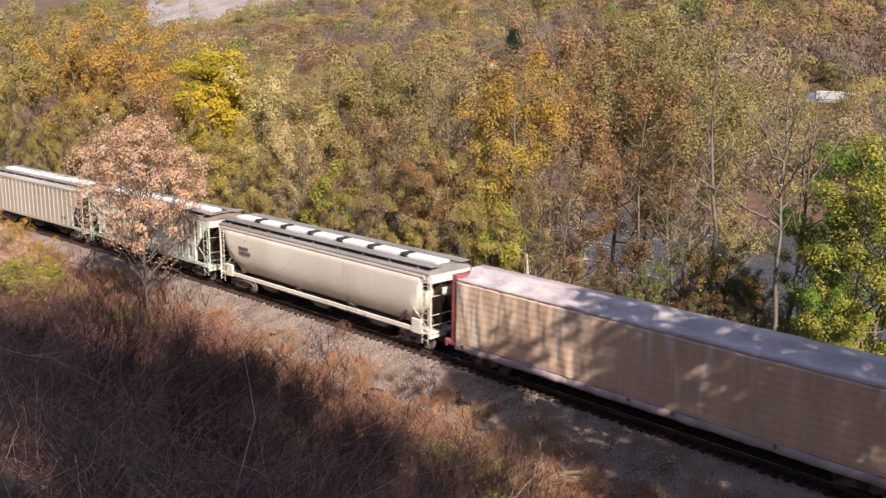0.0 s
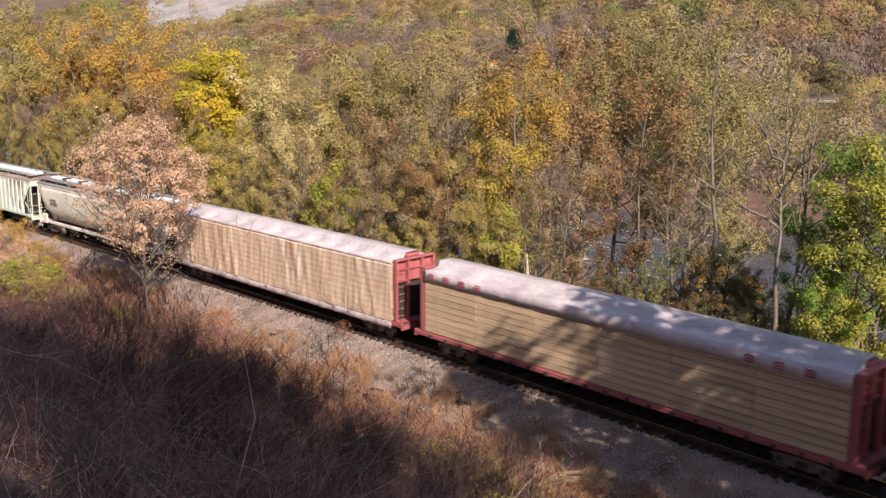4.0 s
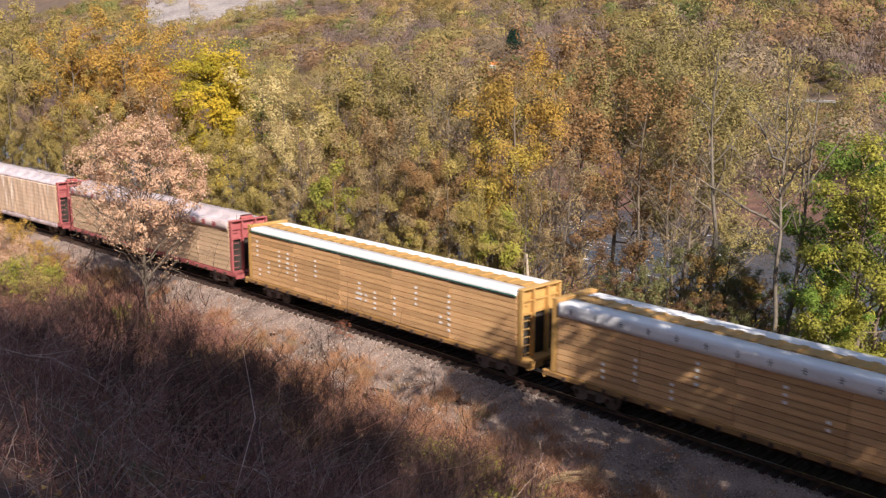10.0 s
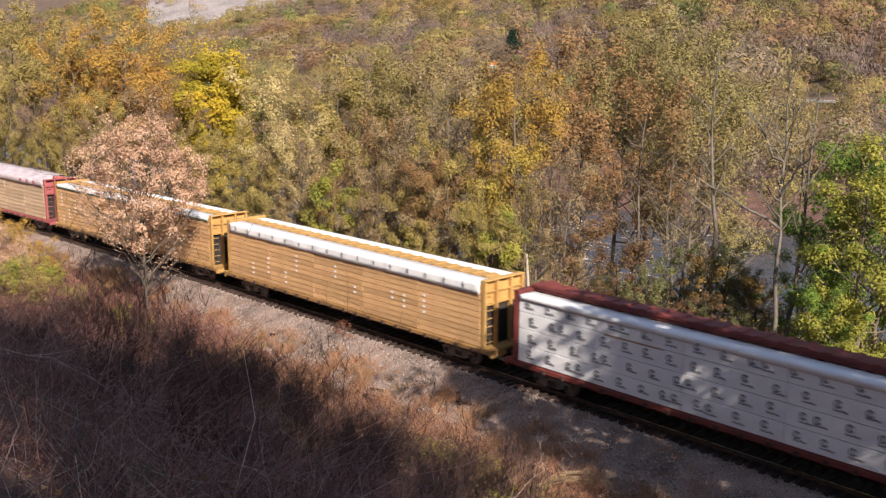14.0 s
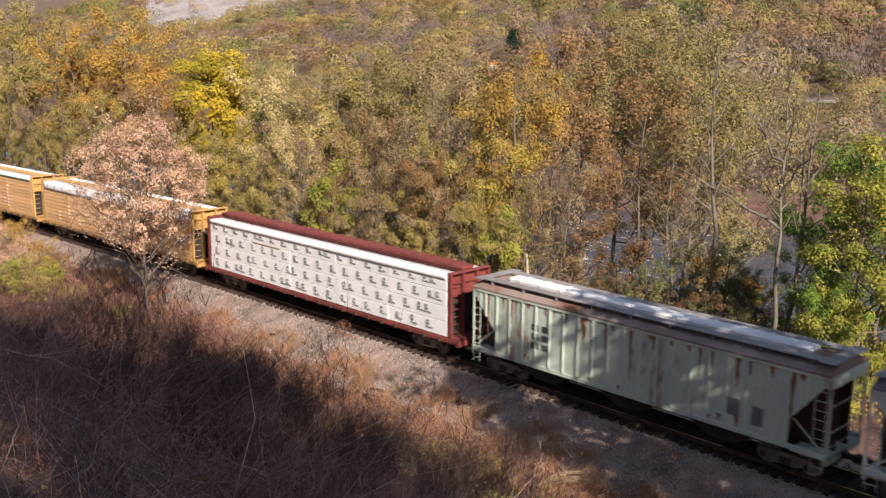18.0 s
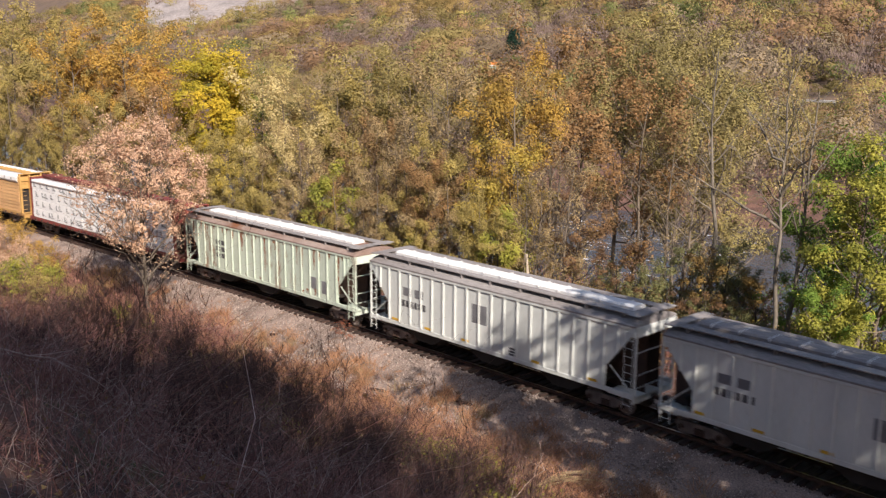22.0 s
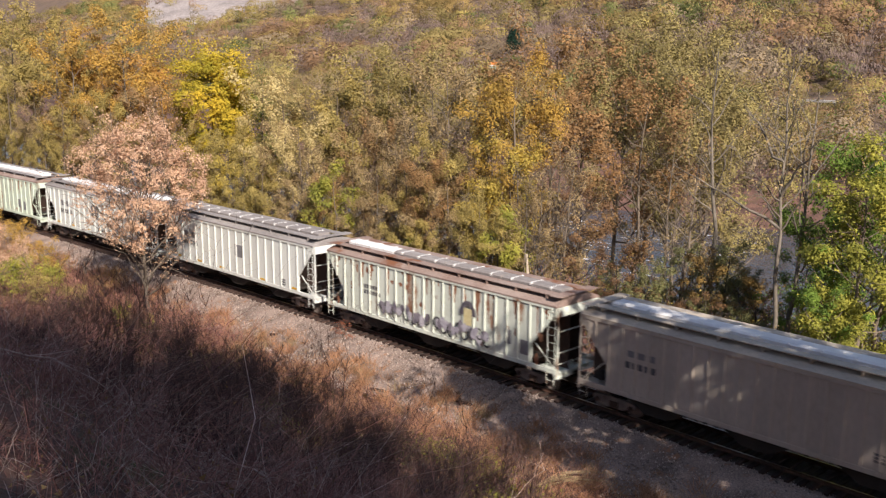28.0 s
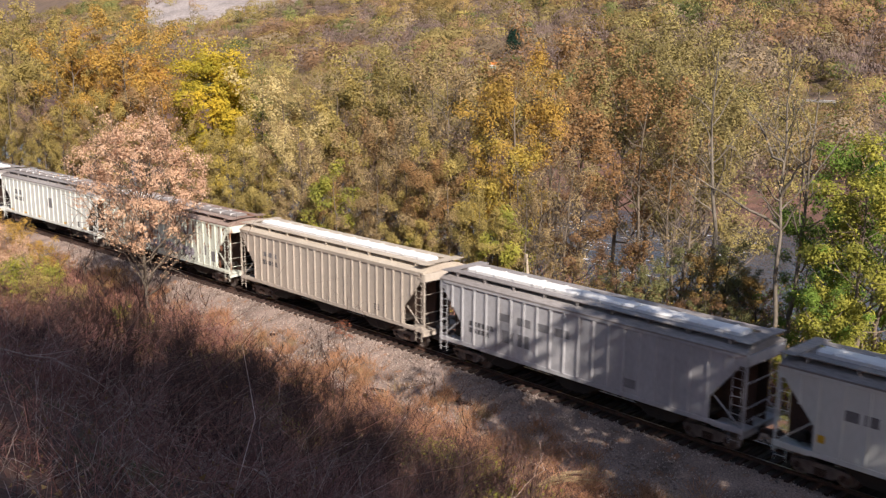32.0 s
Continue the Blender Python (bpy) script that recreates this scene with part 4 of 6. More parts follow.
for i in range(16):
    spray(c, -3.6 + i * 0.5 + (0.3 if i > 7 else 0), 1.9 + gr.uniform(-0.2, 0.2), gr.uniform(0.16, 0.27), gr.uniform(0.22, 0.4), gr.uniform(0, 200), gr.uniform(260, 420), 0.09, P_MARK)
for i in range(26):
    blotch(c, gr.uniform(-8.0, 8.0), gr.choice((3.95, 3.8, 3.6, 3.3, 2.6, 1.5)) + gr.uniform(-0.1, 0.1), gr.uniform(0.05, 0.22), gr.uniform(0.08, 0.3), P_RUST, 760 + i, -1.4945, "rust_patch", 9)
for i in range(20):
    rust_streak(c, -8.2 + 16.4 * (i + gr.random()) / 20, 4.09, 4.09 - gr.choice((0.3, 0.5, 0.9, 1.5)), gr.uniform(0.1, 0.4), P_RUST, 960 + i)
spray(c, 2.9, 2.75, 0.42, 0.62, 0, 180, 0.26)
panel(c, 2.62, 3.18, 2.25, 3.1, P_SPRAY_PALE, "spray_paint", -1.562)
panel(c, 5.3, 5.7, 1.9, 2.6, P_PATCH)
panel(c, 6.3, 6.8, 1.6, 2.3, P_PATCH)
cars.append((c, "K"))
# L: tan hopper
c = hopper("tan-grey ribbed covered hopper car with pale roof", 18.3, P_TAN, P_ROOF_TAN, [(-7.6, 7.6, P_HATCH)], 21, None, board_paint=P_ROOF_TAN)
marks(c, -5.9, 3.2, (3,), 0.5, 0.28, -1.495, P_PATCH)
marks(c, -6.0, 2.7, (5,), 0.32, 0.28, -1.495)
marks(c, 4.6, 1.95, (1, 1, 1), 0.55, 0.09, -1.495)
cars.append((c, "L"))
# M: weathered grey hopper with squares
c = hopper("weathered grey ribbed covered hopper car with paint patches", 18.3, P_GREY_OLD, P_ROOF, [(-7.6, -2.6, P_HATCH), (-2.5, 2.5, P_HATCH), (2.6, 7.6, P_HATCH)], 18, None)
marks(c, -4.4, 3.3, (4,), 1.15, 0.38, -1.495, P_PATCH, "paint_patch")
marks(c, -4.2, 2.5, (2,), 1.0, 0.6, -1.495, P_PATCH, "paint_patch")
marks(c, -6.4, 2.5, (6, 5), 0.28, 0.24, -1.495)
panel(c, 2.9, 3.5, 1.55, 1.95, P_PATCH)
cars.append((c, "M"))
# N: last grey hopper
c = hopper("grey ribbed covered hopper car with white hatch covers", 18.3, P_GREY, P_ROOF, [(-7.6, 7.6, P_HATCH)], 16, None)
marks(c, -5.9, 3.2, (2,), 0.7, 0.4, -1.495, P_PATCH, "paint_patch")
panel(c, -6.9, -6.55, 1.7, 2.0, P_AMBER, "reflector")
cars.append((c, "N"))

# middle of each car along the line at 16 s
MIDDLE = {"Z": -192.4, "A": -174.15, "B": -154.35, "C": -131.3, "D": -106.4, "E": -81.5, "F": -56.65, "G": -31.75, "H": -9.6, "I": 9.5, "J": 28.05, "K": 46.35, "L": 64.65, "M": 82.95, "N": 101.25}


def motions():
    for c, key in cars:
        rows_ = []
        for i in range(17):
            t = i * 2.0
            rows_.append((t, car_pose(MIDDLE[key] - SPEED * (t - 16.0))))
        walk(c, rows_)
    for v_, x0_, sp_ in traffic:
        walk(v_, [(t, pose(x0_ + sp_ * t, ROAD_Y - 2.5, ROAD_Z)) for t in (0.0, 8.0, 16.0, 24.0, 32.0)])
    # wheels roll: one turn for each 2.64 m
    first = {}
    for w, ax_x in wheelsets:
        if ax_x not in first:
            rows_ = []
            for i in range(481):
                t = i * SECONDS / 480
                rows_.append((t, pose(ax_x, 0, 0.425, 0, -math.degrees(SPEED * t / 0.42), 0)))
            walk(w, rows_)
            first[ax_x] = w
        else:
            src = first[ax_x].animation_data
            w.rotation_mode = "QUATERNION"
            data = w.animation_data_create()
            data.action = src.action
            data.action_slot = src.action_slot

# ---- trees and plants ----


def unit(v):
    return v / np.maximum(np.linalg.norm(v, axis=-1, keepdims=True), 1e-9)


def tube(points, radii, sides=5):
    """Vertices and faces of a tapered tube."""
    pts = np.asarray(points, float)
    d = unit(np.gradient(pts, axis=0))
    ref = np.where(np.abs(d[:, 2:3]) > 0.9, np.array([[1.0, 0, 0]]), np.array([[0, 0, 1.0]]))
    u = unit(np.cross(d, ref))
    v = np.cross(d, u)
    a = np.arange(sides) * 2 * np.pi / sides
    ring = pts[:, None] + np.asarray(radii)[:, None, None] * (np.cos(a)[None, :, None] * u[:, None] + np.sin(a)[None, :, None] * v[:, None])
    k = len(pts)
    i = np.arange((k - 1) * sides)
    r, c = i // sides, i % sides
    f = np.stack([r * sides + c, r * sides + (c + 1) % sides, (r + 1) * sides + (c + 1) % sides, (r + 1) * sides + c], 1)
    return ring.reshape(-1, 3), f


def joined(pieces):
    vs, fs, n = [], [], 0
    for v, f in pieces:
        vs.append(v)
        fs.append(f + n)
        n += len(v)
    return np.concatenate(vs), np.concatenate(fs)


def leaves_at(rng, centres, size, flat=0.0, face=None):
    """A small three-cornered leaf at each centre, turned at random or roughly towards face."""
    n = len(centres)
    a = unit(rng.normal(size=(n, 3)) * np.array([1, 1, 1 - flat]))
    b = unit(np.cross(a, rng.normal(size=(n, 3))))
    if face is not None:
        nrm = unit(face + rng.normal(0, 0.42, (n, 3)))
        a = unit(np.cross(nrm, rng.normal(size=(n, 3))))
        b = np.cross(nrm, a)
    s = size * rng.uniform(0.6, 1.35, (n, 1))
    v = np.stack([centres - a * s, centres + a * s * 0.55 + b * s * 0.62, centres + a * s * 0.6 - b * s * 0.55], 1).reshape(-1, 3)
    return v, np.arange(3 * n).reshape(n, 3)


def skeleton_tree(rng, height, spread, first=0.3, limbs=11, lean=0.0, trunk=0.02, up=0.6, twigs=5):
    """Trunk, limbs and twigs; returns tubes and the points where leaves sit."""
    k = 9
    t = np.linspace(0, 1, k)
    wob = np.cumsum(rng.normal(0, 0.035 * height / k * 2.2, (k, 2)), 0)
    axis = np.stack([wob[:, 0] + lean * height * t, wob[:, 1], height * t], 1)
    axis[0, :2] = 0
    out = [tube(axis, height * trunk * (1 - 0.93 * t) * 0.5 + 0.012, 7)]
    tips = []
    for i in range(limbs):
        h = first + (0.97 - first) * (i + rng.uniform(0, 0.9)) / limbs
        p0 = np.array([np.interp(h, t, axis[:, j]) for j in range(3)])
        ang = i * 2.4 + rng.uniform(-0.5, 0.5)
        prof = math.sin(math.pi * min(1, 0.22 + 0.78 * (h - first) / (1 - first))) ** 0.7
        ln = spread * (0.45 + 0.6 * prof) * rng.uniform(0.75, 1.15)
        way = np.array([math.cos(ang), math.sin(ang), up * rng.uniform(0.6, 1.5)])
        q = np.linspace(0, 1, 6)[:, None]
        pts = p0 + way * ln * q + np.array([0, 0, 0.25 * ln]) * q * q + np.cumsum(rng.normal(0, 0.05 * ln, (6, 3)), 0) * (q > 0)
        r0 = height * trunk * (1 - 0.9 * h) * 0.28 + 0.008
        out.append(tube(pts, r0 * (1 - 0.85 * q[:, 0]), 5))
        for j in range(twigs):
            f = rng.uniform(0.3, 1.0)
            b0 = np.array([np.interp(f, q[:, 0], pts[:, m]) for m in range(3)])
            tl = ln * rng.uniform(0.22, 0.5)
            w2 = unit(way + rng.normal(0, 0.75, 3) + np.array([0, 0, 0.3]))
            q2 = np.linspace(0, 1, 4)[:, None]
            tp = b0 + w2 * tl * q2 + np.cumsum(rng.normal(0, 0.05 * tl, (4, 3)), 0) * (q2 > 0)
            out.append(tube(tp, r0 * 0.35 * (1 - 0.8 * q2[:, 0]) + 0.004, 3))
            tips += [tp[1], tp[2], tp[3]]
    return out, np.array(tips)


def tree_meshes(seed, height, spread, leaf_mat, bark=None, leaves=3200, size=0.13, puff=0.45, clumps=46, tall=0.7, dome=None, **kw):
    """A trunk with its limbs, and a crown whose leaves sit in separate clumps at the ends of the twigs."""
    rng = np.random.default_rng(seed)
    tubes, tips = skeleton_tree(rng, height, spread, **kw)
    v, f = joined(tubes)
    trunk = mesh_of("trunk", v, f, bark or M_BARK, True)
    if not leaves:
        return trunk, None
    k = min(clumps, len(tips))
    heart = tips[rng.permutation(len(tips))[:k]]
    if dome:
        k = clumps
        low, wide_, high = dome
        u_ = unit(rng.normal(size=(k, 3)) + np.array([0, 0, 0.15])) * rng.uniform(0.55, 1.0, (k, 1))
        heart = u_ * np.array([wide_, wide_, (high - low) / 2]) * rng.uniform(0.85, 1.08, (k, 1)) + np.array([0, 0, (high + low) / 2])
    wide = puff * 1.75 * rng.uniform(0.55, 1.35, k)
    share = wide ** 1.8 / (wide ** 1.8).sum()
    i = rng.choice(k, leaves, p=share)
    d = unit(rng.normal(size=(leaves, 3)) + np.array([0, 0, 0.35]))
    c = heart[i] + d * (wide[i] * rng.uniform(0.35, 1.0, leaves) ** 0.6)[:, None] * np.array([1, 1, tall])
    stray = rng.random(leaves) < 0.14
    c[stray] = tips[rng.integers(0, len(tips), stray.sum())] + rng.normal(0, puff * 0.8, (stray.sum(), 3))
    mid = np.array([0, 0, height * 0.5])
    v, f = leaves_at(rng, c, size, face=d * 0.9 + unit(c - mid) * 0.55 + np.array([0, 0, 0.3]))
    return trunk, mesh_of("crown", v, f, leaf_mat)


def stand(name, meshes, x, y, label, category="tree", turn=0.0, size=1.0, group="", z=None):
    t = tagged(new(name), label, category, group)
    t.matrix_basis = pose(x, y, (lands(x, y) if z is None else z) - 0.15, 0, 0, turn)
    trunk = piece("trunk", meshes[0], t)
    trunk.scale = (size, size, size)
    if meshes[1]:
        crown = piece("crown", meshes[1], t)
        crown.scale = (size, size, size)
    return t


VX = Vector(EYE)
VM = VIEW.to_3x3()
FOCAL = 784 / math.tan(radians(49.17 / 2))


def bearing(px_, dist):
    """Ground position at a plan distance on the bearing of a picture column."""
    w = VM @ Vector(((px_ - 784) / FOCAL, 0.1, -1))
    d = Vector((w.x, w.y)).normalized()
    return VX.x + d.x * dist, VX.y + d.y * dist


# kinds of tree on the far bank
KINDS = {
    "olive": (tree_meshes(1, 13, 3.3, L_OLIVE, leaves=10000, size=0.105, puff=0.38, clumps=80, tall=1.0), 13, "olive-brown thinning tree on the river bank"),
    "olive2": (tree_meshes(2, 14, 3.0, L_OLIVE, leaves=8500, size=0.10, puff=0.34, first=0.2, clumps=80, tall=1.3), 14, "slender olive-brown thinning tree on the river bank"),
    "cream": (tree_meshes(10, 13, 2.9, L_CREAM, leaves=8500, size=0.10, puff=0.34, first=0.2, limbs=14, clumps=90, tall=1.2), 13, "pale cream-yellow thinning tree on the river bank"),
    "willow": (tree_meshes(11, 20, 5.2, L_WILLOW, leaves=17000, size=0.11, puff=0.52, first=0.3, limbs=22, up=0.9, clumps=120, tall=0.9), 20, "pale olive-yellow rounded tree beyond the river"),
    "tan": (tree_meshes(3, 12, 3.1, L_TAN, leaves=6500, size=0.09, puff=0.30, twigs=8, clumps=90, tall=1.2), 12, "tan half-bare tree on the river bank"),
    "tan2": (tree_meshes(4, 13, 2.7, L_TAN, leaves=3800, size=0.085, puff=0.30, first=0.15, limbs=14, twigs=9, clumps=90, tall=1.4), 13, "slender tan half-bare tree on the river bank"),
    "gold": (tree_meshes(5, 15, 3.8, L_GOLD, leaves=11000, size=0.105, puff=0.38, limbs=14, clumps=80, tall=1.0), 15, "golden-orange autumn tree on the river bank"),
    "rust": (tree_meshes(6, 14, 3.6, L_RUST, leaves=8500, size=0.095, puff=0.36, limbs=14, clumps=80, tall=1.1), 14, "rust-brown autumn tree on the river bank"),
    "yellow": (tree_meshes(7, 11, 2.8, L_YELLOW, leaves=6500, size=0.10, puff=0.30, first=0.12, clumps=64, tall=1.2), 11, "yellow autumn tree on the river bank"),
    "bare": (tree_meshes(8, 14, 3.0, L_TAN, leaves=900, size=0.08, puff=0.22, limbs=20, twigs=12), 14, "bare grey tree with few leaves remaining"),
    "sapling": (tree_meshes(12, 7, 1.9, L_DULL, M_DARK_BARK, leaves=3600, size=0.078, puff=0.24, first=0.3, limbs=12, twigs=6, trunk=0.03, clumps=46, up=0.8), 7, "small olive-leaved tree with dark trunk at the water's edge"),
    "red_sapling": (tree_meshes(13, 7, 2.0, L_BROWN, M_DARK_BARK, leaves=4200, size=0.075, puff=0.22, first=0.28, limbs=13, twigs=6, trunk=0.03, clumps=46, lean=0.06), 7, "small brown-leaved tree with dark trunk at the water's edge"),
    "gold_sapling": (tree_meshes(14, 7, 2.1, L_OCHRE, M_DARK_BARK, leaves=4200, size=0.075, puff=0.22, first=0.3, limbs=12, twigs=6, trunk=0.032, clumps=42, lean=-0.05), 7, "small ochre-leaved tree with dark trunk at the water's edge"),
    "lime": (tree_meshes(9, 8, 2.0, L_LEAFY, leaves=5200, size=0.10, puff=0.32, first=0.1, clumps=44, tall=1.1), 8, "yellow-green young tree on the river bank"),
}


def plant(kind, px_, dist, top, turn):
    """A tree on a bearing, at a distance, whose top reaches the height top."""
    meshes, tall, label = KINDS[kind]
    x, y = bearing(px_, dist)
    z = lands(x, y)
    return stand("tree", meshes, x, y, label, turn=turn, size=max(0.35, (top - z) / tall), group="trees on the river bank")


def bank(kind, px_, row, n, turn):
    """A tree n metres beyond the track on a bearing, its top on the sight line of a picture row."""
    yaw = radians(-46.5) + math.atan((px_ - 784) / FOCAL)
    dist = (34.13 + n) / math.cos(yaw)
    w = VM @ Vector(((px_ - 784) / FOCAL, (441 - row) / FOCAL, -1))
    return plant(kind, px_, dist, EYE[2] + w.z / math.hypot(w.x, w.y) * dist, turn)


# the back row of the bank, tree by tree: kind, bearing, top, metres beyond the track
BACK = (("olive", -25, 22, 14), ("olive2", 30, 40, 13), ("olive", 75, 62, 15), ("olive2", 110, 48, 13), ("gold", 138, 70, 12), ("olive2", 205, 175, 11),
        ("gold", 228, 40, 17), ("rust", 300, 165, 12), ("olive2", 330, 225, 11),
        ("cream", 462, 140, 19), ("cream", 505, 158, 17), ("willow", 555, 172, 21), ("olive", 600, 168, 20), ("olive2", 640, 142, 22), ("olive", 690, 118, 24),
        ("willow", 738, 140, 24), ("tan", 772, 150, 20), ("bare", 806, 138, 17), ("tan", 840, 160, 22), ("olive2", 868, 140, 24), ("rust", 965, 92, 22),
        ("rust", 1118, 176, 26), ("willow", 1088, 112, 40), ("willow", 1148, 116, 44), ("willow", 1205, 130, 42), ("willow", 1258, 146, 40), ("willow", 1300, 200, 34))
FRONT = (("olive", 20, 150, 9.5), ("tan", 70, 165, 9), ("olive2", 110, 180, 9), ("olive", -10, 225, 8), ("olive2", 35, 230, 8.2), ("olive", 78, 238, 8), ("olive2", 118, 236, 8.4), ("rust", 340, 300, 8.4), ("olive", 372, 330, 8), ("olive2", 412, 325, 8.2), ("olive", 448, 345, 8), ("tan", 520, 330, 8.2), ("olive2", 556, 350, 8), ("tan", 640, 360, 8), ("olive", 720, 352, 8.5), ("tan", 760, 345, 9), ("olive2", 850, 350, 9),  ("olive", 360, 262, 9.5), ("olive2", 398, 236, 10), ("yellow", 430, 246, 11), ("olive", 462, 290, 9),
         ("tan", 492, 236, 12), ("cream", 535, 222, 12), ("tan2", 565, 262, 10), ("lime", 592, 308, 8.5), ("tan", 622, 246, 13), ("rust", 655, 228, 14), ("tan2", 668, 300, 9),
         ("tan", 702, 232, 13), ("bare", 735, 220, 12), ("olive2", 770, 238, 13), ("olive2", 800, 262, 11), ("bare", 832, 268, 13), ("yellow", 872, 256, 14), ("yellow", 915, 280, 13), ("bare", 985, 250, 16),
         ("bare", 1175, 250, 26), ("bare", 1235, 270, 22), ("red_sapling", 1010, 350, 13), ("olive", -30, 232, 10), ("olive2", 8, 236, 10.5), ("olive", 55, 240, 10.5), ("olive", 95, 244, 10.5), ("rust", 140, 250, 10), ("olive2", 345, 290, 12))
for i, (kind, px_, row, n) in enumerate(BACK + FRONT):
    bank(kind, px_, row, n, i * 67)
rng = random.Random(31)
for i in range(78):
    px_ = -40 + 1060 * (i + rng.random()) / 78
    bank(rng.choice(("tan", "tan2", "bare", "olive2", "tan2", "bare", "olive", "rust")), px_, (rng.uniform(165, 270) if px_ < 320 else rng.uniform(235, 385)), rng.uniform(8.5, 21), rng.uniform(0, 360))
for i in range(16):
    px_ = rng.uniform(430, 900)
    bank(rng.choice(("lime", "yellow", "olive", "tan")), px_, rng.uniform(385, 430), rng.uniform(7.5, 9.5), rng.uniform(0, 360))

# single trees that stand out
stand("oak_tree", tree_meshes(151, 9.8, 3.8, L_PEACH, leaves=30000, size=0.072, puff=0.25, first=0.12, limbs=44, up=0.95, trunk=0.026, twigs=9, clumps=300, dome=(4.0, 4.25, 12.7), tall=0.9), -55.7, -6.9, "pinkish-tan oak tree with dry leaves beside the track")
stand("maple_tree", tree_meshes(52, 17.2, 3.6, L_LIME, leaves=36000, size=0.135, puff=0.58, first=0.36, limbs=24, clumps=130, dome=(5.4, 4.3, 18.4)), *bearing(376, 103), "yellow-green maple tree rising above the bank")
stand("maple_tree", tree_meshes(53, 20, 3.2, L_DARKGREEN, leaves=15000, size=0.15, puff=0.6, first=0.36, limbs=14, clumps=70, dome=(8.0, 3.4, 20.0)), *bearing(452, 108), "dark green maple tree behind a yellow one", size=0.93)
GOLD_TALL = tree_meshes(54, 22, 4.6, L_AMBER, leaves=22000, size=0.135, puff=0.56, first=0.25, limbs=18, clumps=110, dome=(6.0, 4.4, 22.0), tall=0.9)
stand("tree", GOLD_TALL, *bearing(175, 132), "tall golden-orange autumn tree")
stand("tree", GOLD_TALL, *bearing(255, 122), "tall golden-orange autumn tree", turn=110, size=0.97)
stand("tree", tree_meshes(55, 14.6, 3.5, L_ORANGE, leaves=21000, size=0.092, puff=0.42, first=0.22, limbs=20, trunk=0.026, clumps=110, tall=0.9), *bearing(905, 68), "golden-orange tree standing above the river")
stand("tree", tree_meshes(56, 17.5, 3.7, L_RUST, leaves=13000, size=0.09, puff=0.42, first=0.25, limbs=18, trunk=0.028, clumps=100, tall=0.9), *bearing(1030, 74), "rust-orange tree standing above the river", turn=60)
def tall_bare(seed, height, limb_at, limb):
    rng_ = np.random.default_rng(seed)
    tubes, tips = skeleton_tree(rng_, height, 2.1, first=0.5, limbs=22, trunk=0.016, up=0.8, twigs=9)
    q_ = np.linspace(0, 1, 9)[:, None]
    axis_ = tubes[0][0].reshape(9, 7, 3).mean(1)
    for h, way in ((limb_at, limb), (limb_at + 1.6, (-limb[0] * 0.4, limb[1] * 0.3, 2.2)), (limb_at + 3.2, (limb[0] * 0.45, 0.3, 2.4))):
        pts = np.array([np.interp(h, axis_[:, 2], axis_[:, 0]), np.interp(h, axis_[:, 2], axis_[:, 1]), h]) + np.array(way) * q_ + np.cumsum(rng_.normal(0, 0.09, (9, 3)), 0) * (q_ > 0)
        tubes.append(tube(pts, 0.085 * (1 - 0.85 * q_[:, 0]), 5))
        for j in range(9):
            b_ = pts[rng_.integers(2, 9)]
            w_ = unit(np.array(way) + rng_.normal(0, 2.0, 3)) * rng_.uniform(0.6, 1.6)
            tubes.append(tube(b_ + w_ * np.linspace(0, 1, 4)[:, None] + rng_.normal(0, 0.05, (4, 3)) * (np.arange(4)[:, None] > 0), [0.02, 0.015, 0.01, 0.005], 3))
    v_, f_ = joined(tubes)
    c_ = tips[rng_.integers(0, len(tips), 220)] + rng_.normal(0, 0.25, (220, 3))
    return mesh_of("trunk", v_, f_, M_PALE_BARK, True), mesh_of("crown", *leaves_at(rng_, c_, 0.09), L_TAN)


stand("tree", tall_bare(57, 16.5, 8.5, (-5.1, -2.3, 2.5)), *bearing(1380, 47.5), "tall bare pale-barked tree by the track")
stand("tree", tree_meshes(58, 15, 2.6, L_TAN, M_PALE_BARK, leaves=120, size=0.09, puff=0.25, first=0.4, limbs=12, trunk=0.02, lean=0.13, up=1.0), *bearing(1425, 50), "leaning bare pale-barked tree by the track", turn=-30)
stand("tree", tree_meshes(59, 17, 3.0, L_OLIVE, M_PALE_BARK, leaves=300, size=0.09, puff=0.3, first=0.42, limbs=13, trunk=0.02, up=1.0), *bearing(1275, 60), "bare pale-barked tree above the river", turn=200)
GREENS = [tree_meshes(60 + i, 12, 2.9, m, leaves=13000, size=0.085, puff=0.40, first=0.1, limbs=17, trunk=0.024, clumps=60) for i, m in enumerate((L_GREEN, L_LEAFY, L_GREEN))]
for i, (px_, d, sz) in enumerate(((1475, 49, 0.75), (1545, 47, 0.9), (1430, 53, 0.62), (1520, 53, 0.95), (1590, 48, 1.0), (1640, 52, 1.1), (1500, 46, 0.5))):
    stand("tree", GREENS[i % 3], *bearing(px_, d), ("bright green leafy tree by the track", "yellow-green leafy tree by the track")[i % 3 == 1], turn=i * 70, size=sz)
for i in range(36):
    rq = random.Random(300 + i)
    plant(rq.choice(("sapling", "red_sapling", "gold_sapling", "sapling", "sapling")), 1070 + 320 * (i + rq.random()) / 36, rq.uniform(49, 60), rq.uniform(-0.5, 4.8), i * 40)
for i, (px_, d, top) in enumerate(((1445, 45.5, 2.2), (1480, 44.5, 1.4), (1515, 45, 2.8), (1550, 44.5, 3.4), (1420, 47, 1.0), (1500, 47, 4.5), (1560, 48, 6.0))):
    plant("lime", px_, d, top, i * 51)
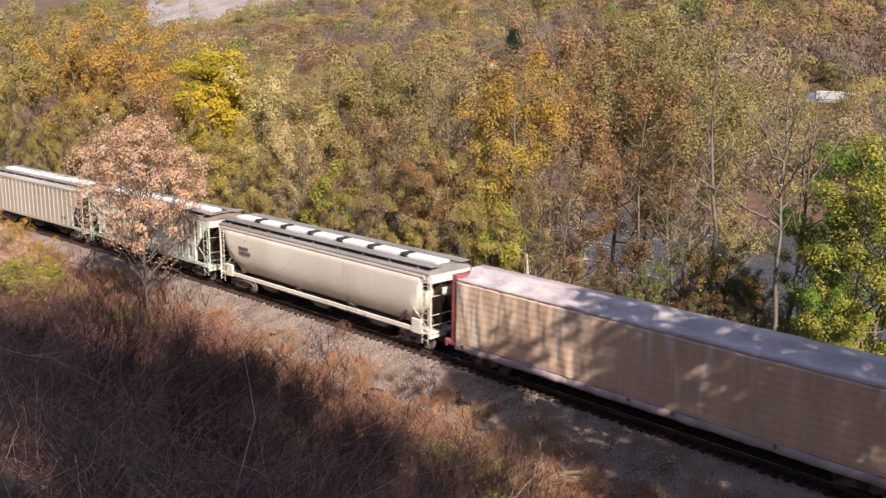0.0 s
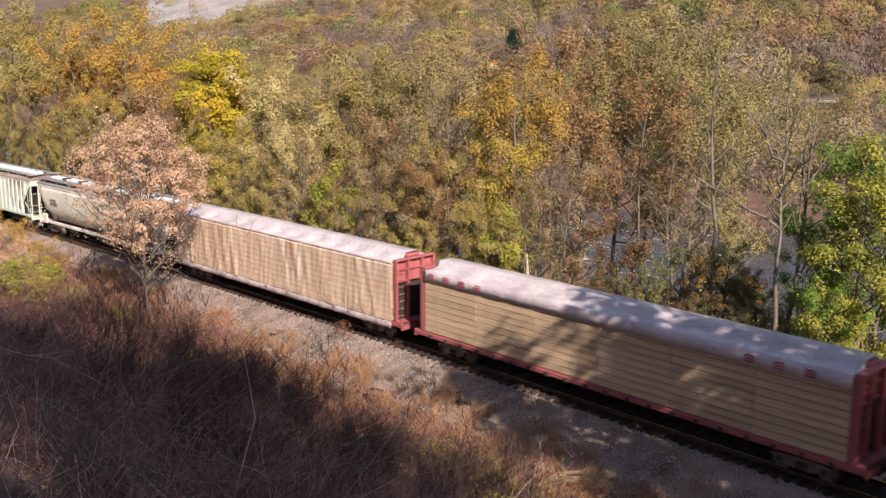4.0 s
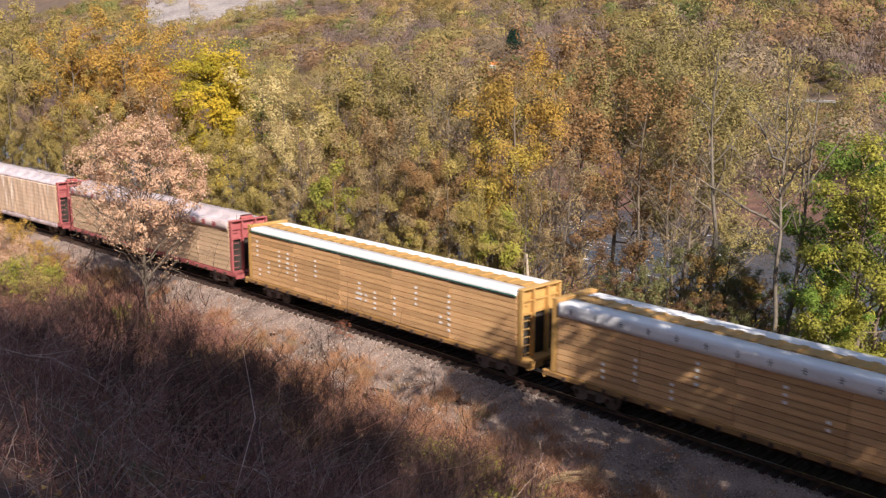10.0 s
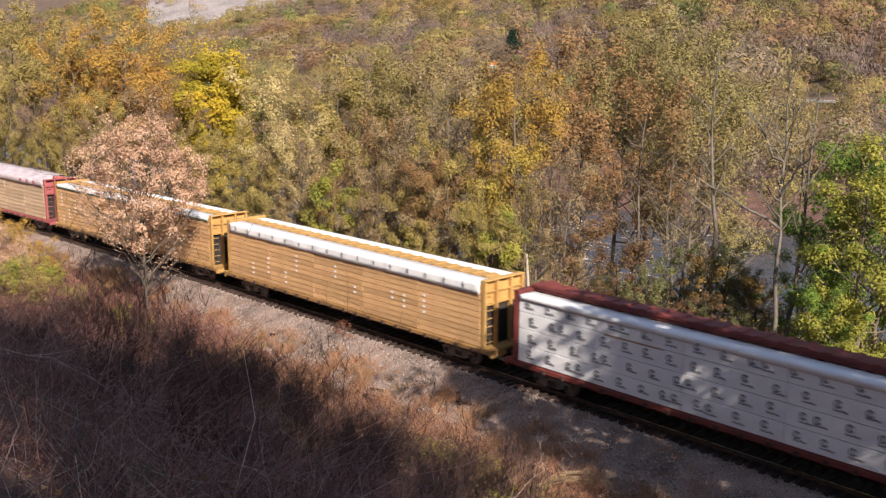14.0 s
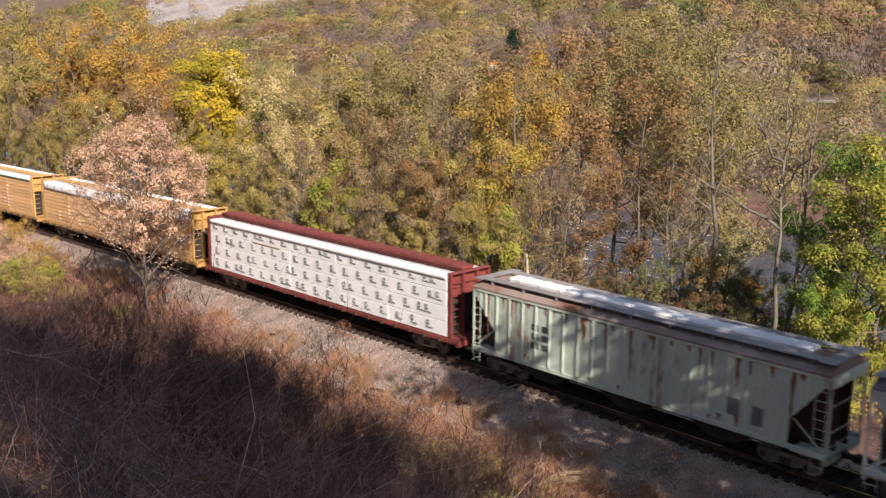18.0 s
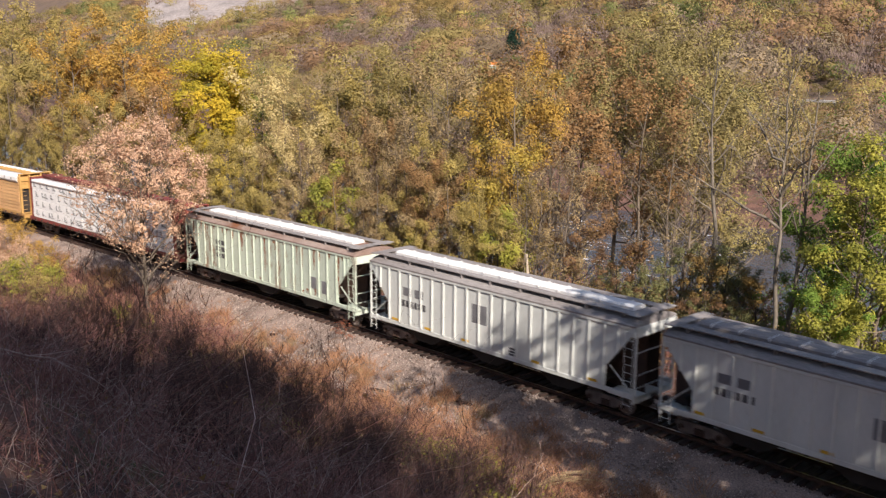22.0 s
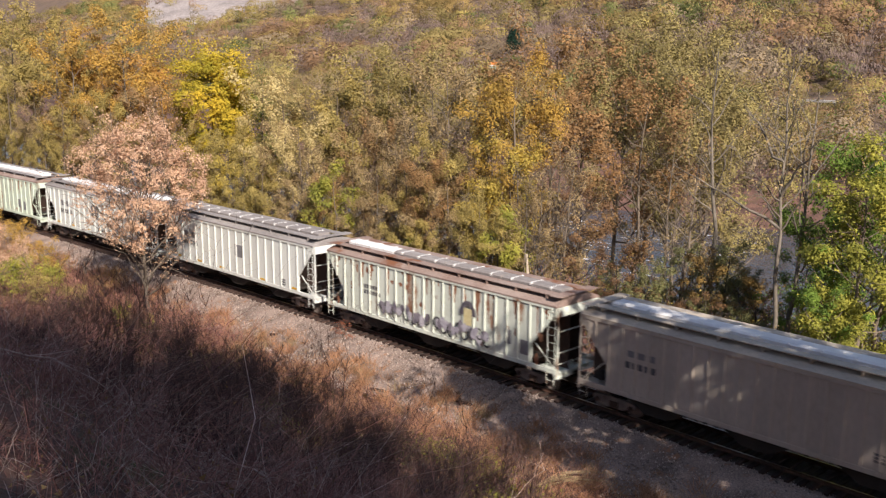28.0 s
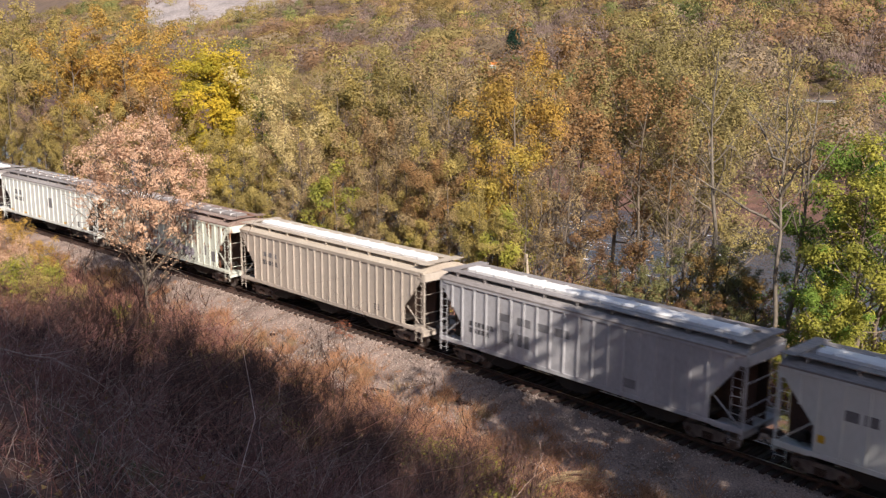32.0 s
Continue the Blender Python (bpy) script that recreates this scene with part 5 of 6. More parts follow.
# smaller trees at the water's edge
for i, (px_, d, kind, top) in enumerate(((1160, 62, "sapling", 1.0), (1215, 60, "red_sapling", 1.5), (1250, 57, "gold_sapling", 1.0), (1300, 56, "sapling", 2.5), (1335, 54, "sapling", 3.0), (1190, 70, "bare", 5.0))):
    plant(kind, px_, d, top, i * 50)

# low thicket along the far side of the track
rng = np.random.default_rng(77)


def canes(rng, roots, height, r, lean=0.35, seg=4, sides=3, curl=0.06):
    """Thin arching stems from the given roots."""
    n = len(roots)
    q = np.linspace(0, 1, seg + 1)
    ang = rng.uniform(0, 2 * np.pi, n)
    h = height * rng.uniform(0.5, 1.3, n)
    ln = lean * h * rng.uniform(0.1, 1.8, n)
    bend = rng.normal(0, curl, (n, seg + 1, 3)) * h[:, None, None]
    bend[:, 0] = 0
    p = roots[:, None, :] + np.stack([np.cos(ang)[:, None] * ln[:, None] * q ** 1.6, np.sin(ang)[:, None] * ln[:, None] * q ** 1.6, h[:, None] * (q - 0.18 * q ** 3)], -1) + bend
    rad = r * rng.uniform(0.6, 1.5, n)[:, None] * (1 - 0.75 * q)[None]
    a = np.arange(sides) * 2 * np.pi / sides
    off = np.stack([np.cos(a), np.sin(a), np.zeros(sides)], -1)
    v = p[:, :, None, :] + rad[:, :, None, None] * off[None, None]
    base = (np.arange(n) * (seg + 1) * sides)[:, None, None]
    i, c = np.meshgrid(np.arange(seg), np.arange(sides), indexing="ij")
    f = np.stack([i * sides + c, i * sides + (c + 1) % sides, (i + 1) * sides + (c + 1) % sides, (i + 1) * sides + c], -1).reshape(1, -1, 4)
    return v.reshape(-1, 3), (base + f).reshape(-1, 4), p


def roots_in(rng, n, x0, x1, n0, n1, sink=0.05):
    x = rng.uniform(x0, x1, n)
    w = np.minimum(x - CURVE_FROM, 0)
    y = rng.uniform(n0, n1, n) + CURVE * w * w / 2
    return np.stack([x, y, land(x, y) - sink], -1)


def stuff(name, v, f, material, label, category):
    return tagged(new(name, mesh_of(name, v, f, material)), label, category, kind="stuff")


rt = np.concatenate([roots_in(rng, 3200, -140, -8, 6.2, 17), roots_in(rng, 2600, -110, -22, 14, 30)])
v, f, p = canes(rng, rt, 3.2, 0.014, lean=0.3, curl=0.07)
stuff("bank_brush", v, f, M_TWIG, "tangled brown brush along the far side of the track", "brush")
pick = p[:, 1:, :].reshape(-1, 3)
for mat_, k, nm, lb in ((L_OLIVE, 26000, "bank_leaves", "olive leaves on the trackside thicket"), (L_YELLOW, 22000, "bank_leaves", "yellow leaves on the trackside thicket"), (L_TAN, 34000, "bank_leaves", "tan leaves on the trackside thicket"), (L_RUST, 12000, "bank_leaves", "rust leaves on the trackside thicket")):
    groups_ = pick[rng.integers(0, len(pick), k // 14)]
    c = np.repeat(groups_, 14, 0)
    c = c + rng.normal(0, 0.32, c.shape)
    v, f = leaves_at(rng, c, 0.085)
    stuff(nm, v, f, mat_, lb, "foliage")

# woods beyond the river, up the hillside


def woods(rng, spots, width, height, per, size, sliver=0.7, rough=0.2):
    """Rounded, lumpy crowns of small leaf clumps facing outwards, for the given tree spots."""
    n = len(spots)
    w = width * rng.uniform(0.6, 1.35, n)
    h = height * rng.uniform(0.7, 1.3, n)
    d = unit(rng.normal(size=(n, per, 3)) + np.array([0.2, -0.5, 0.4]))
    ph = rng.uniform(0, 6.28, (n, 1, 3))
    lump = 1 + 0.16 * np.sin(d[..., :1] * 5 + ph[..., :1]) * np.sin(d[..., 1:2] * 6 + ph[..., 1:2]) + 0.13 * np.sin(d[..., 2:] * 8 + ph[..., 2:])
    rad = rng.uniform(1.0 - 1.5 * rough, 1.0, (n, per, 1)) ** 0.5
    c = spots[:, None, :] + d * rad * lump * np.stack([w / 2, w / 2, h * 0.42], -1)[:, None, :] + np.stack([0 * h, 0 * h, h * 0.56], -1)[:, None, :]
    c = c.reshape(-1, 3)
    nrm = unit(d.reshape(-1, 3) + np.array([0, 0, 0.1]) + rng.normal(0, rough, c.shape))
    a = unit(np.cross(nrm, rng.normal(size=c.shape)))
    b = np.cross(nrm, a)
    s = size * rng.uniform(0.6, 1.4, (len(c), 1))
    if sliver < 0.5:
        a = unit(a + np.array([0, 0, 1.5]))
    v = np.stack([c - a * s, c + a * s * 0.6 + b * s * sliver, c + a * s * 0.5 - b * s * sliver], 1).reshape(-1, 3)
    return v, np.arange(len(v)).reshape(-1, 3)


def fan(rng, n, y0, y1):
    """Spots within the view's spread, even over the ground, between two lines across the valley."""
    y = np.sqrt(rng.uniform((y0 + 34) ** 2, (y1 + 34) ** 2, n)) - 34
    tanv = rng.uniform(math.tan(radians(-73.5)), math.tan(radians(-19)), n)
    x = (y + 34) * tanv
    yaw = np.degrees(np.arctan(tanv))
    px_ = 784 + FOCAL * np.tan(np.radians(yaw + 46.5))
    scree = (px_ > 265) & (px_ < 535) & (y > 452 + 95 * (px_ - 290) / 240) & (rng.random(n) < 0.94)
    road = (y > 308) & (y < 336)
    gap = ((px_ > 1408) & (px_ < 1492) & (y > 120) & (y < 336)) | ((px_ > 515) & (px_ < 558) & (y > 200) & (y < 336)) | ((px_ > 752) & (px_ < 795) & (y > 220) & (y < 336)) | ((px_ > 846) & (px_ < 898) & (y > 240) & (y < 375)) | ((px_ > 886) & (px_ < 928) & (y > 368) & (y < 408))
    keep = ~(scree | road | gap) & (np.hypot(x, y) < 1500)
    x, y = x[keep], y[keep]
    return np.stack([x, y, land(x, y)], -1)


# stands of one kind: each spot takes the kind of the nearest seed
kinds_ = F_WOODS + [(L_MAUVE, 0.30, "leafless mauve-grey")]
spots = np.concatenate([fan(rng, 700, 100, 170), fan(rng, 1900, 170, 335), fan(rng, 2300, 336, 455), fan(rng, 3300, 455, 640)])
seeds = np.concatenate([fan(rng, 260, 100, 335), fan(rng, 420, 330, 470), fan(rng, 330, 455, 620)])
weight = np.array([k[1] for k in kinds_])
pick_ = np.empty(len(seeds), int)
for i, sd in enumerate(seeds):
    w_ = weight.copy()
    if sd[1] > 440:
        w_ = w_ * np.repeat([1.5, 1.7, 0.6, 2.0, 0.5, 1.4, 0.3], [2, 2, 2, 2, 2, 2, 1])
    elif sd[1] > 330:
        w_ = w_ * np.repeat([0.8, 0.6, 1.3, 0.4, 1.2, 0.6, 1.6], [2, 2, 2, 2, 2, 2, 1])
    pick_[i] = rng.choice(len(w_), p=w_ / w_.sum())
near_ = np.argmin(((spots[:, None, :2] - seeds[None, :, :2]) ** 2).sum(-1), 1)
kind_ = np.where(rng.random(len(spots)) < 0.9, pick_[near_], rng.integers(0, len(kinds_), len(spots)))
for i, (m, share, word_) in enumerate(kinds_):
    mine = spots[kind_ == i]
    bare_ = i == len(kinds_) - 1
    a1, a2, a3 = mine[mine[:, 1] < 170], mine[(mine[:, 1] >= 170) & (mine[:, 1] < 336)], mine[mine[:, 1] >= 336]
    v, f = joined([woods(rng, a1, 7.5, 10.5, 520, 0.20, 0.25 if bare_ else 0.7), woods(rng, a2, 9, 10.5, 300, 0.32, 0.25 if bare_ else 0.7), woods(rng, a3, 14.5, 13.5, 230, 0.62, 0.35 if bare_ else 0.7, 0.09)])
    stuff("far_woods", v, f, m, word_ + (" woods" if bare_ else " autumn woods") + " on the far valley side", "woods")
gap_x = rng.uniform(1396, 1504, 190)
gap_y = np.concatenate([rng.uniform(112, 290, 140), rng.uniform(338, 420, 50)])
gap_x = (gap_y + 34.13) * np.tan(np.radians(-46.5) + np.arctan((gap_x - 784) / FOCAL))
low_ = np.stack([gap_x, gap_y, land(gap_x, gap_y) - 0.5], -1)
for m, w_, part_ in ((F_WOODS[4][0], "rust", low_[:60]), (F_WOODS[0][0], "olive", low_[60:])):
    v, f = woods(rng, part_, 7, 3.2, 380, 0.22)
    stuff("scrub", v, f, m, "low %s scrub beside the far highway" % w_, "scrub")
sp = fan(rng, 2000, 100, 300)
v, f, p = canes(rng, sp, 9.0, 0.10, lean=0.08, seg=2)
stuff("far_trunks", v, f, M_BARK, "grey trunks of the far woods", "trunks")

frng = np.random.default_rng(9)
n = 260
c = np.stack([frng.uniform(-125, -60, n), frng.uniform(45, 84, n), np.full(n, -9.46)], -1)
ang = frng.normal(0, 0.25, n)
ln, wd = frng.uniform(0.3, 1.6, n), frng.uniform(0.06, 0.22, n)
ax_, ay_ = np.stack([np.cos(ang), np.sin(ang), 0 * ang], -1), np.stack([-np.sin(ang), np.cos(ang), 0 * ang], -1)
v = np.stack([c - ax_ * ln[:, None], c + ay_ * wd[:, None], c + ax_ * ln[:, None], c - ay_ * wd[:, None]], 1).reshape(-1, 3)
stuff("river_foam", v, np.arange(4 * n).reshape(n, 4), M_FOAM, "white foam streaks on the rapids", "foam")

# scree slope high on the far hillside
cols_ = np.linspace(262, 532, 30)
ys = np.linspace(0, 1, 34)
cc, yg = np.meshgrid(cols_, ys, indexing="ij")
start = 440 + 95 * (cc - 290) / 240 + 8 * np.sin(cc * 0.11)
yg = start + (820 - start) * yg
x = (yg + 34) * np.tan(np.radians(-46.5) + np.arctan((cc - 784) / FOCAL))
z = land(x, yg) + 3.0 + rng.normal(0, 0.25, x.shape)
idx = np.arange(x.size).reshape(x.shape)
q = np.stack([idx[:-1, :-1], idx[1:, :-1], idx[1:, 1:], idx[:-1, 1:]], -1).reshape(-1, 4)
tagged(new("scree_slope", mesh_of("scree_slope", np.stack([x, yg, z], -1).reshape(-1, 3), q, M_SCREE)), "pale pinkish scree slope on the far hillside", "scree", kind="structure")

# lone conifer on the hillside
crng = np.random.default_rng(3)
hgt = crng.uniform(0.12, 1, 2600) ** 0.8
ang = crng.uniform(0, 2 * np.pi, 2600)
rr = 6.2 * (1.02 - hgt) ** 0.45 * crng.uniform(0.5, 1, 2600)
c = np.stack([rr * np.cos(ang), rr * np.sin(ang), 15 * hgt - 0.15 * rr], -1)
stand("pine_tree", (mesh_of("trunk", *tube([(0, 0, 0), (0, 0, 8), (0, 0, 14.5)], [0.3, 0.18, 0.04]), M_BARK), mesh_of("crown", *leaves_at(crng, c, 0.55), L_CONIFER)), *bearing(905, 590), "dark green conifer among autumn woods")

# ---- near slope: brush, dry grass, weeds ----


def brush(name, n, x0, x1, n0, n1, h, r, lean, m, label, nearest=4.0, curl=0.10):
    rt = roots_in(rng, n, x0, x1, n0, n1)
    rt = rt[np.hypot(rt[:, 0], rt[:, 1] + 34.13) > nearest]
    v, f, p = canes(rng, rt, h, r, lean=lean, seg=5, curl=curl)
    stuff(name, v, f, m, label, "brush")
    return p


p1 = brush("slope_brush", 9000, -64, -6, -31.5, -12, 0.85, 0.0065, 1.7, M_TWIG, "dark leafless brush and brambles on the near slope")
p2 = brush("near_brush", 8500, -26, -2, -32.5, -22, 0.62, 0.0042, 2.2, M_TWIG, "dark tangled twigs on the slope close by", 3.2)
brush("bleached_stalks", 1500, -50, -2, -32, -12.5, 0.95, 0.0042, 1.6, M_TWIG_PALE, "bleached fallen stalks among the brush", 3.6)
brush("verge_brush", 2600, -72, -45, -13, -5.5, 1.9, 0.012, 0.5, M_TWIG, "dark bare stems beside the track")
brush("verge_brush", 2600, -50, -20, -13.5, -5.6, 1.1, 0.007, 0.6, M_TWIG, "dark bare stems on the verge")
pick = np.concatenate([p1[:, 3:, :].reshape(-1, 3), p2[:, 3:, :].reshape(-1, 3)])
c = pick[rng.integers(0, len(pick), 7000)] + rng.normal(0, 0.08, (7000, 3))
v, f = leaves_at(rng, c, 0.022)
stuff("withered_leaves", v, f, L_RUST, "withered brown leaves on the brush", "leaves")
brush("near_stalks", 3000, -24, -2, -32.5, -22, 0.55, 0.0048, 3.0, M_TWIG_PALE, "pale curved dead stalks in the foreground brush", 4.5, 0.18)
brush("brambles", 260, -45, -3, -32, -13, 1.1, 0.0055, 2.2, M_TWIG_PALE, "long arching bramble canes on the slope", 5.0, 0.16)
brush("brambles", 900, -56, -6, -31, -10, 1.5, 0.007, 1.6, M_TWIG, "long dark arching bramble canes on the slope", 5.0)
brush("tall_stems", 420, -62, -40, -13.5, -9.0, 2.3, 0.013, 0.55, M_TWIG, "tall dark leafless stems at the foot of the slope", 5.0, 0.05)
brush("tall_stems", 160, -42, -24, -12.5, -8.0, 1.7, 0.011, 0.5, M_TWIG, "tall dark leafless stems on the verge", 5.0, 0.05)

# leafless shrubs, branching from one foot


def shrub_mesh(seed, height, stems, wide, thick=0.0):
    g = np.random.default_rng(seed)
    foot_ = g.normal(0, 0.09, (stems, 3)) * np.array([1, 1, 0])
    thick = thick or (0.026 if wide < 0.4 else 0.015)
    v1, f1, p1_ = canes(g, foot_, height, thick, lean=wide, seg=6, curl=0.035)
    at = p1_[:, 2:, :].reshape(-1, 3)
    at = at[g.integers(0, len(at), stems * 9)]
    v2, f2, p2_ = canes(g, at, height * 0.36, thick * 0.48, lean=1.1, seg=4, curl=0.06)
    at = p2_[:, 1:, :].reshape(-1, 3)
    at = at[g.integers(0, len(at), stems * 26)]
    v3, f3, p3_ = canes(g, at, height * 0.15, thick * 0.3, lean=1.5, seg=2, curl=0.08)
    v, f = joined([(v1, f1), (v2, f2), (v3, f3)])
    return mesh_of("stems", v, f, M_SHRUB), p3_[:, -1, :]


SHRUBS = [shrub_mesh(400 + i, (1.5, 2.0, 1.2, 1.7, 2.3, 1.0)[i], (13, 9, 15, 11, 8, 16)[i], (0.5, 0.3, 0.8, 0.55, 0.22, 0.9)[i]) for i in range(6)]
SHRUBS += [shrub_mesh(410 + i, (2.9, 2.5, 3.2)[i], (6, 8, 5)[i], (0.34, 0.38, 0.28)[i], 0.011) for i in range(3)]


def shrub(i, x, y, turn, size):
    t = tagged(new("leafless_shrub", SHRUBS[i][0]), "leafless dark shrub with thin branching stems on the slope", "shrub", "leafless shrubs")
    t.matrix_basis = pose(x, y, lands(x, y) - 0.08, 0, 0, turn) @ Matrix.Diagonal((size, size, size, 1))


srng = random.Random(91)
for i in range(150):
    x = srng.uniform(-58, -7)
    n_ = srng.uniform(-28, -9.2) if i % 3 else srng.uniform(-14.5, -9.0)
    y = n_ + CURVE * min(x + 28, 0) ** 2 / 2
    if math.hypot(x, y + 34.13) < 8:
        continue
    steep = n_ < -14.5
    shrub(srng.choice((0, 2, 3, 5)) if steep else srng.choice((0, 1, 3, 4)), x, y, srng.uniform(0, 360), srng.uniform(0.6, 1.0) if steep else srng.uniform(0.7, 1.15))
for i in range(14, 40):
    col = srng.uniform(110, 410) if i < 26 else (srng.uniform(470, 640) if i < 33 else srng.uniform(700, 860))
    x, y = bearing(col, srng.uniform(15, 23))
    shrub(6 + i % 3, x, y, srng.uniform(0, 360), srng.uniform(0.7, 1.05))
for x, y, k, sz in ((-29.6, -11.2, 4, 1.0), (-28.4, -11.0, 1, 1.15), (-24.6, -11.6, 4, 1.0), (-23.4, -11.9, 1, 1.1), (-37, -10.4, 4, 1.0), (-39.5, -9.6, 1, 1.0), (-50, -10.6, 4, 1.2), (-53, -11.4, 4, 1.25), (-47.5, -10.6, 1, 1.2), (-55, -12, 1, 1.2), (-45, -10.5, 4, 1.05), (-34, -10.8, 1, 1.0), (-21.5, -11.8, 0, 1.0), (-19.5, -11, 3, 0.9)):
    shrub(k, x, y, x * 50, sz)

mounds = roots_in(rng, 170, -46, -4, -31, -13)
mounds = mounds[np.hypot(mounds[:, 0], mounds[:, 1] + 34.13) > 6]
for m, k, rr_ in ((M_TWIG, 48, 0.0055), (M_TWIG_PALE, 4, 0.0045)):
    rt = np.repeat(mounds, k, 0) + rng.normal(0, 1, (len(mounds) * k, 3)) * np.array([0.6, 0.6, 0])
    rt[:, 2] = land(rt[:, 0], rt[:, 1]) - 0.03
    v, f, q_ = canes(rng, rt, 1.05, rr_, lean=1.3, seg=5, curl=0.16)
    stuff("bramble_mounds", v, f, m, "rounded mounds of tangled leafless brambles", "brush")
# dead branches caught in the brush
BRANCH = []
for i in range(5):
    g = np.random.default_rng(520 + i)
    q_ = np.linspace(0, 1, 8)[:, None]
    ln = 1.0 + 0.35 * i
    main = np.array([ln, 0, 0]) * q_ + np.array([0, 0.22 * ln, 0.3 * ln]) * q_ * (1 - q_) + np.cumsum(g.normal(0, 0.022 * ln, (8, 3)), 0)
    bits = []
    for j in range(6):
        b_ = main[g.integers(2, 8)]
        w_ = unit(np.array([0.8, 0, 0.2]) + g.normal(0, 0.6, 3)) * g.uniform(0.2, 0.5) * ln
        r_ = np.linspace(0, 1, 4)[:, None]
        bits.append(mesh_of("side_twig", *tube(b_ + w_ * r_ + g.normal(0, 0.02, (4, 3)) * (r_ > 0), 0.006 * (1 - 0.7 * r_[:, 0]), 4), M_TWIG_PALE, True))
    BRANCH.append((mesh_of("dead_branch", *tube(main, 0.013 * (1 - 0.75 * q_[:, 0]), 5), M_TWIG_PALE, True), bits))
brng = random.Random(44)
for i in range(64):
    x, y = brng.uniform(-26, -5), brng.uniform(-32, -15)
    if math.hypot(x, y + 34.13) < 5.5:
        continue
    t = tagged(new("dead_branch", BRANCH[i % 5][0]), "pale bare dead branch lying in the brush", "branch", "dead branches on the slope")
    t.matrix_basis = pose(x, y, lands(x, y) + brng.uniform(0.25, 0.5), brng.uniform(-30, 30), brng.uniform(-40, 20), brng.uniform(0, 360))
    for bit in BRANCH[i % 5][1]:
        piece("side_twig", bit, t)
# leaf litter lying on the slope
rt = roots_in(rng, 30000, -62, -2, -32.5, -6, -0.03)
v, f = leaves_at(rng, rt, 0.035, 0.6)
stuff("fallen_leaves", v, f, L_TAN, "fallen tan leaves on the slope", "leaves")

rt = roots_in(rng, 9000, -75, -14, -7.2, -3.2, 0)
rt[:, 2] = np.maximum(rt[:, 2], np.interp(rt[:, 1] - CURVE * np.minimum(rt[:, 0] + 28, 0) ** 2 / 2, [-6.4, -4.6, -3.1, -2.0], [-1.35, -1.0, -0.72, -0.50])) + 0.03
v, f = leaves_at(rng, rt, 0.04, 0.6)
stuff("fallen_leaves", v, f, L_RUST, "fallen rust-red leaves on the ballast shoulder", "leaves")

# bushes between the slope and the track
BUSH = {k: tree_meshes(200 + i, 3.0, 1.35, m, leaves=2600, size=0.075, puff=0.32, first=0.06, limbs=16, trunk=0.02, up=1.1) for i, (k, m) in enumerate((("orange", L_GOLD), ("green", L_LEAFY), ("pale", L_PEACH), ("rust", L_RUST), ("olive", L_OLIVE)))}
BUSH_WORDS = {"orange": "orange-yellow autumn bush by the track", "green": "leafy green bush at the slope's foot", "pale": "bush with pale fluffy seed heads", "rust": "rust-red bush by the track", "olive": "olive-brown bush at the slope's foot"}
for i, (x, y, k, sz) in enumerate(((-82, -5.5, "orange", 0.65), (-78, -6.5, "orange", 0.72), (-86, -7, "olive", 0.61), (-74, -8.0, "pale", 0.63), (-70, -9.5, "pale", 0.63), (-66, -10.8, "green", 0.59), (-63, -10.0, "green", 0.7), (-69, -7.5, "rust", 0.39), (-73, -5.8, "rust", 0.39), (-90, -5.5, "olive", 0.66), (-96, -6, "olive", 0.66), (-84, -9.5, "green", 0.7), (-77, -10.5, "pale", 0.7), (-60, -7.8, "rust", 0.5), (-60, -12.2, "olive", 0.7), (-63.5, -12.5, "green", 0.8), (-57.5, -10.8, "olive", 0.55), (-67, -8.2, "orange", 0.57), (-72, -7.0, "orange", 0.65), (-80, -8.0, "pale", 0.77), (-87, -5.6, "orange", 0.72), (-68.5, -11.5, "pale", 0.7), (-54, -9.5, "green", 0.4), (-51, -9.2, "green", 0.35), (-104, -6, "olive", 0.72), (-100, -9, "olive", 0.66), (-92, -9, "olive", 0.55), (-62.5, -5.8, "rust", 0.55))):
    stand("bush", BUSH[k], x, y, BUSH_WORDS[k], "bush", turn=i * 61, size=sz, group="bushes by the track")
stand("sumac_bush", tree_meshes(230, 1.0, 0.5, leaf("red_leaves", (0.36, 0.13, 0.075), (0.22, 0.085, 0.05)), leaves=170, size=0.06, puff=0.14, first=0.1, limbs=8), -41.5, -2.4, "small red-leaved sumac bush growing at the tie ends", "bush", z=-0.35)

def blades(rng, roots, height, width, lean=0.5):
    n = len(roots)
    a = rng.uniform(0, 2 * np.pi, n)
    h = height * rng.uniform(0.4, 1.3, n)
    side = np.stack([np.cos(a), np.sin(a), 0 * a], -1) * width
    b = rng.uniform(0, 2 * np.pi, n)
    tip = np.stack([np.cos(b) * lean * h, np.sin(b) * lean * h, h], -1) * rng.uniform(0.5, 1.1, (n, 1))
    v = np.stack([roots - side, roots + side, roots + tip], 1).reshape(-1, 3)
    return v, np.arange(3 * n).reshape(n, 3)


def shoulder(x, y):
    """Height of the ground or of the ballast lying on it, for arrays."""
    n = y - CURVE * np.minimum(x - CURVE_FROM, 0) ** 2 / 2
    return np.maximum(land(x, y), np.interp(n, [-6.4, -4.6, -3.1, -2.0, -1.6], [-1.35, -1.0, -0.70, -0.38, -0.27]))


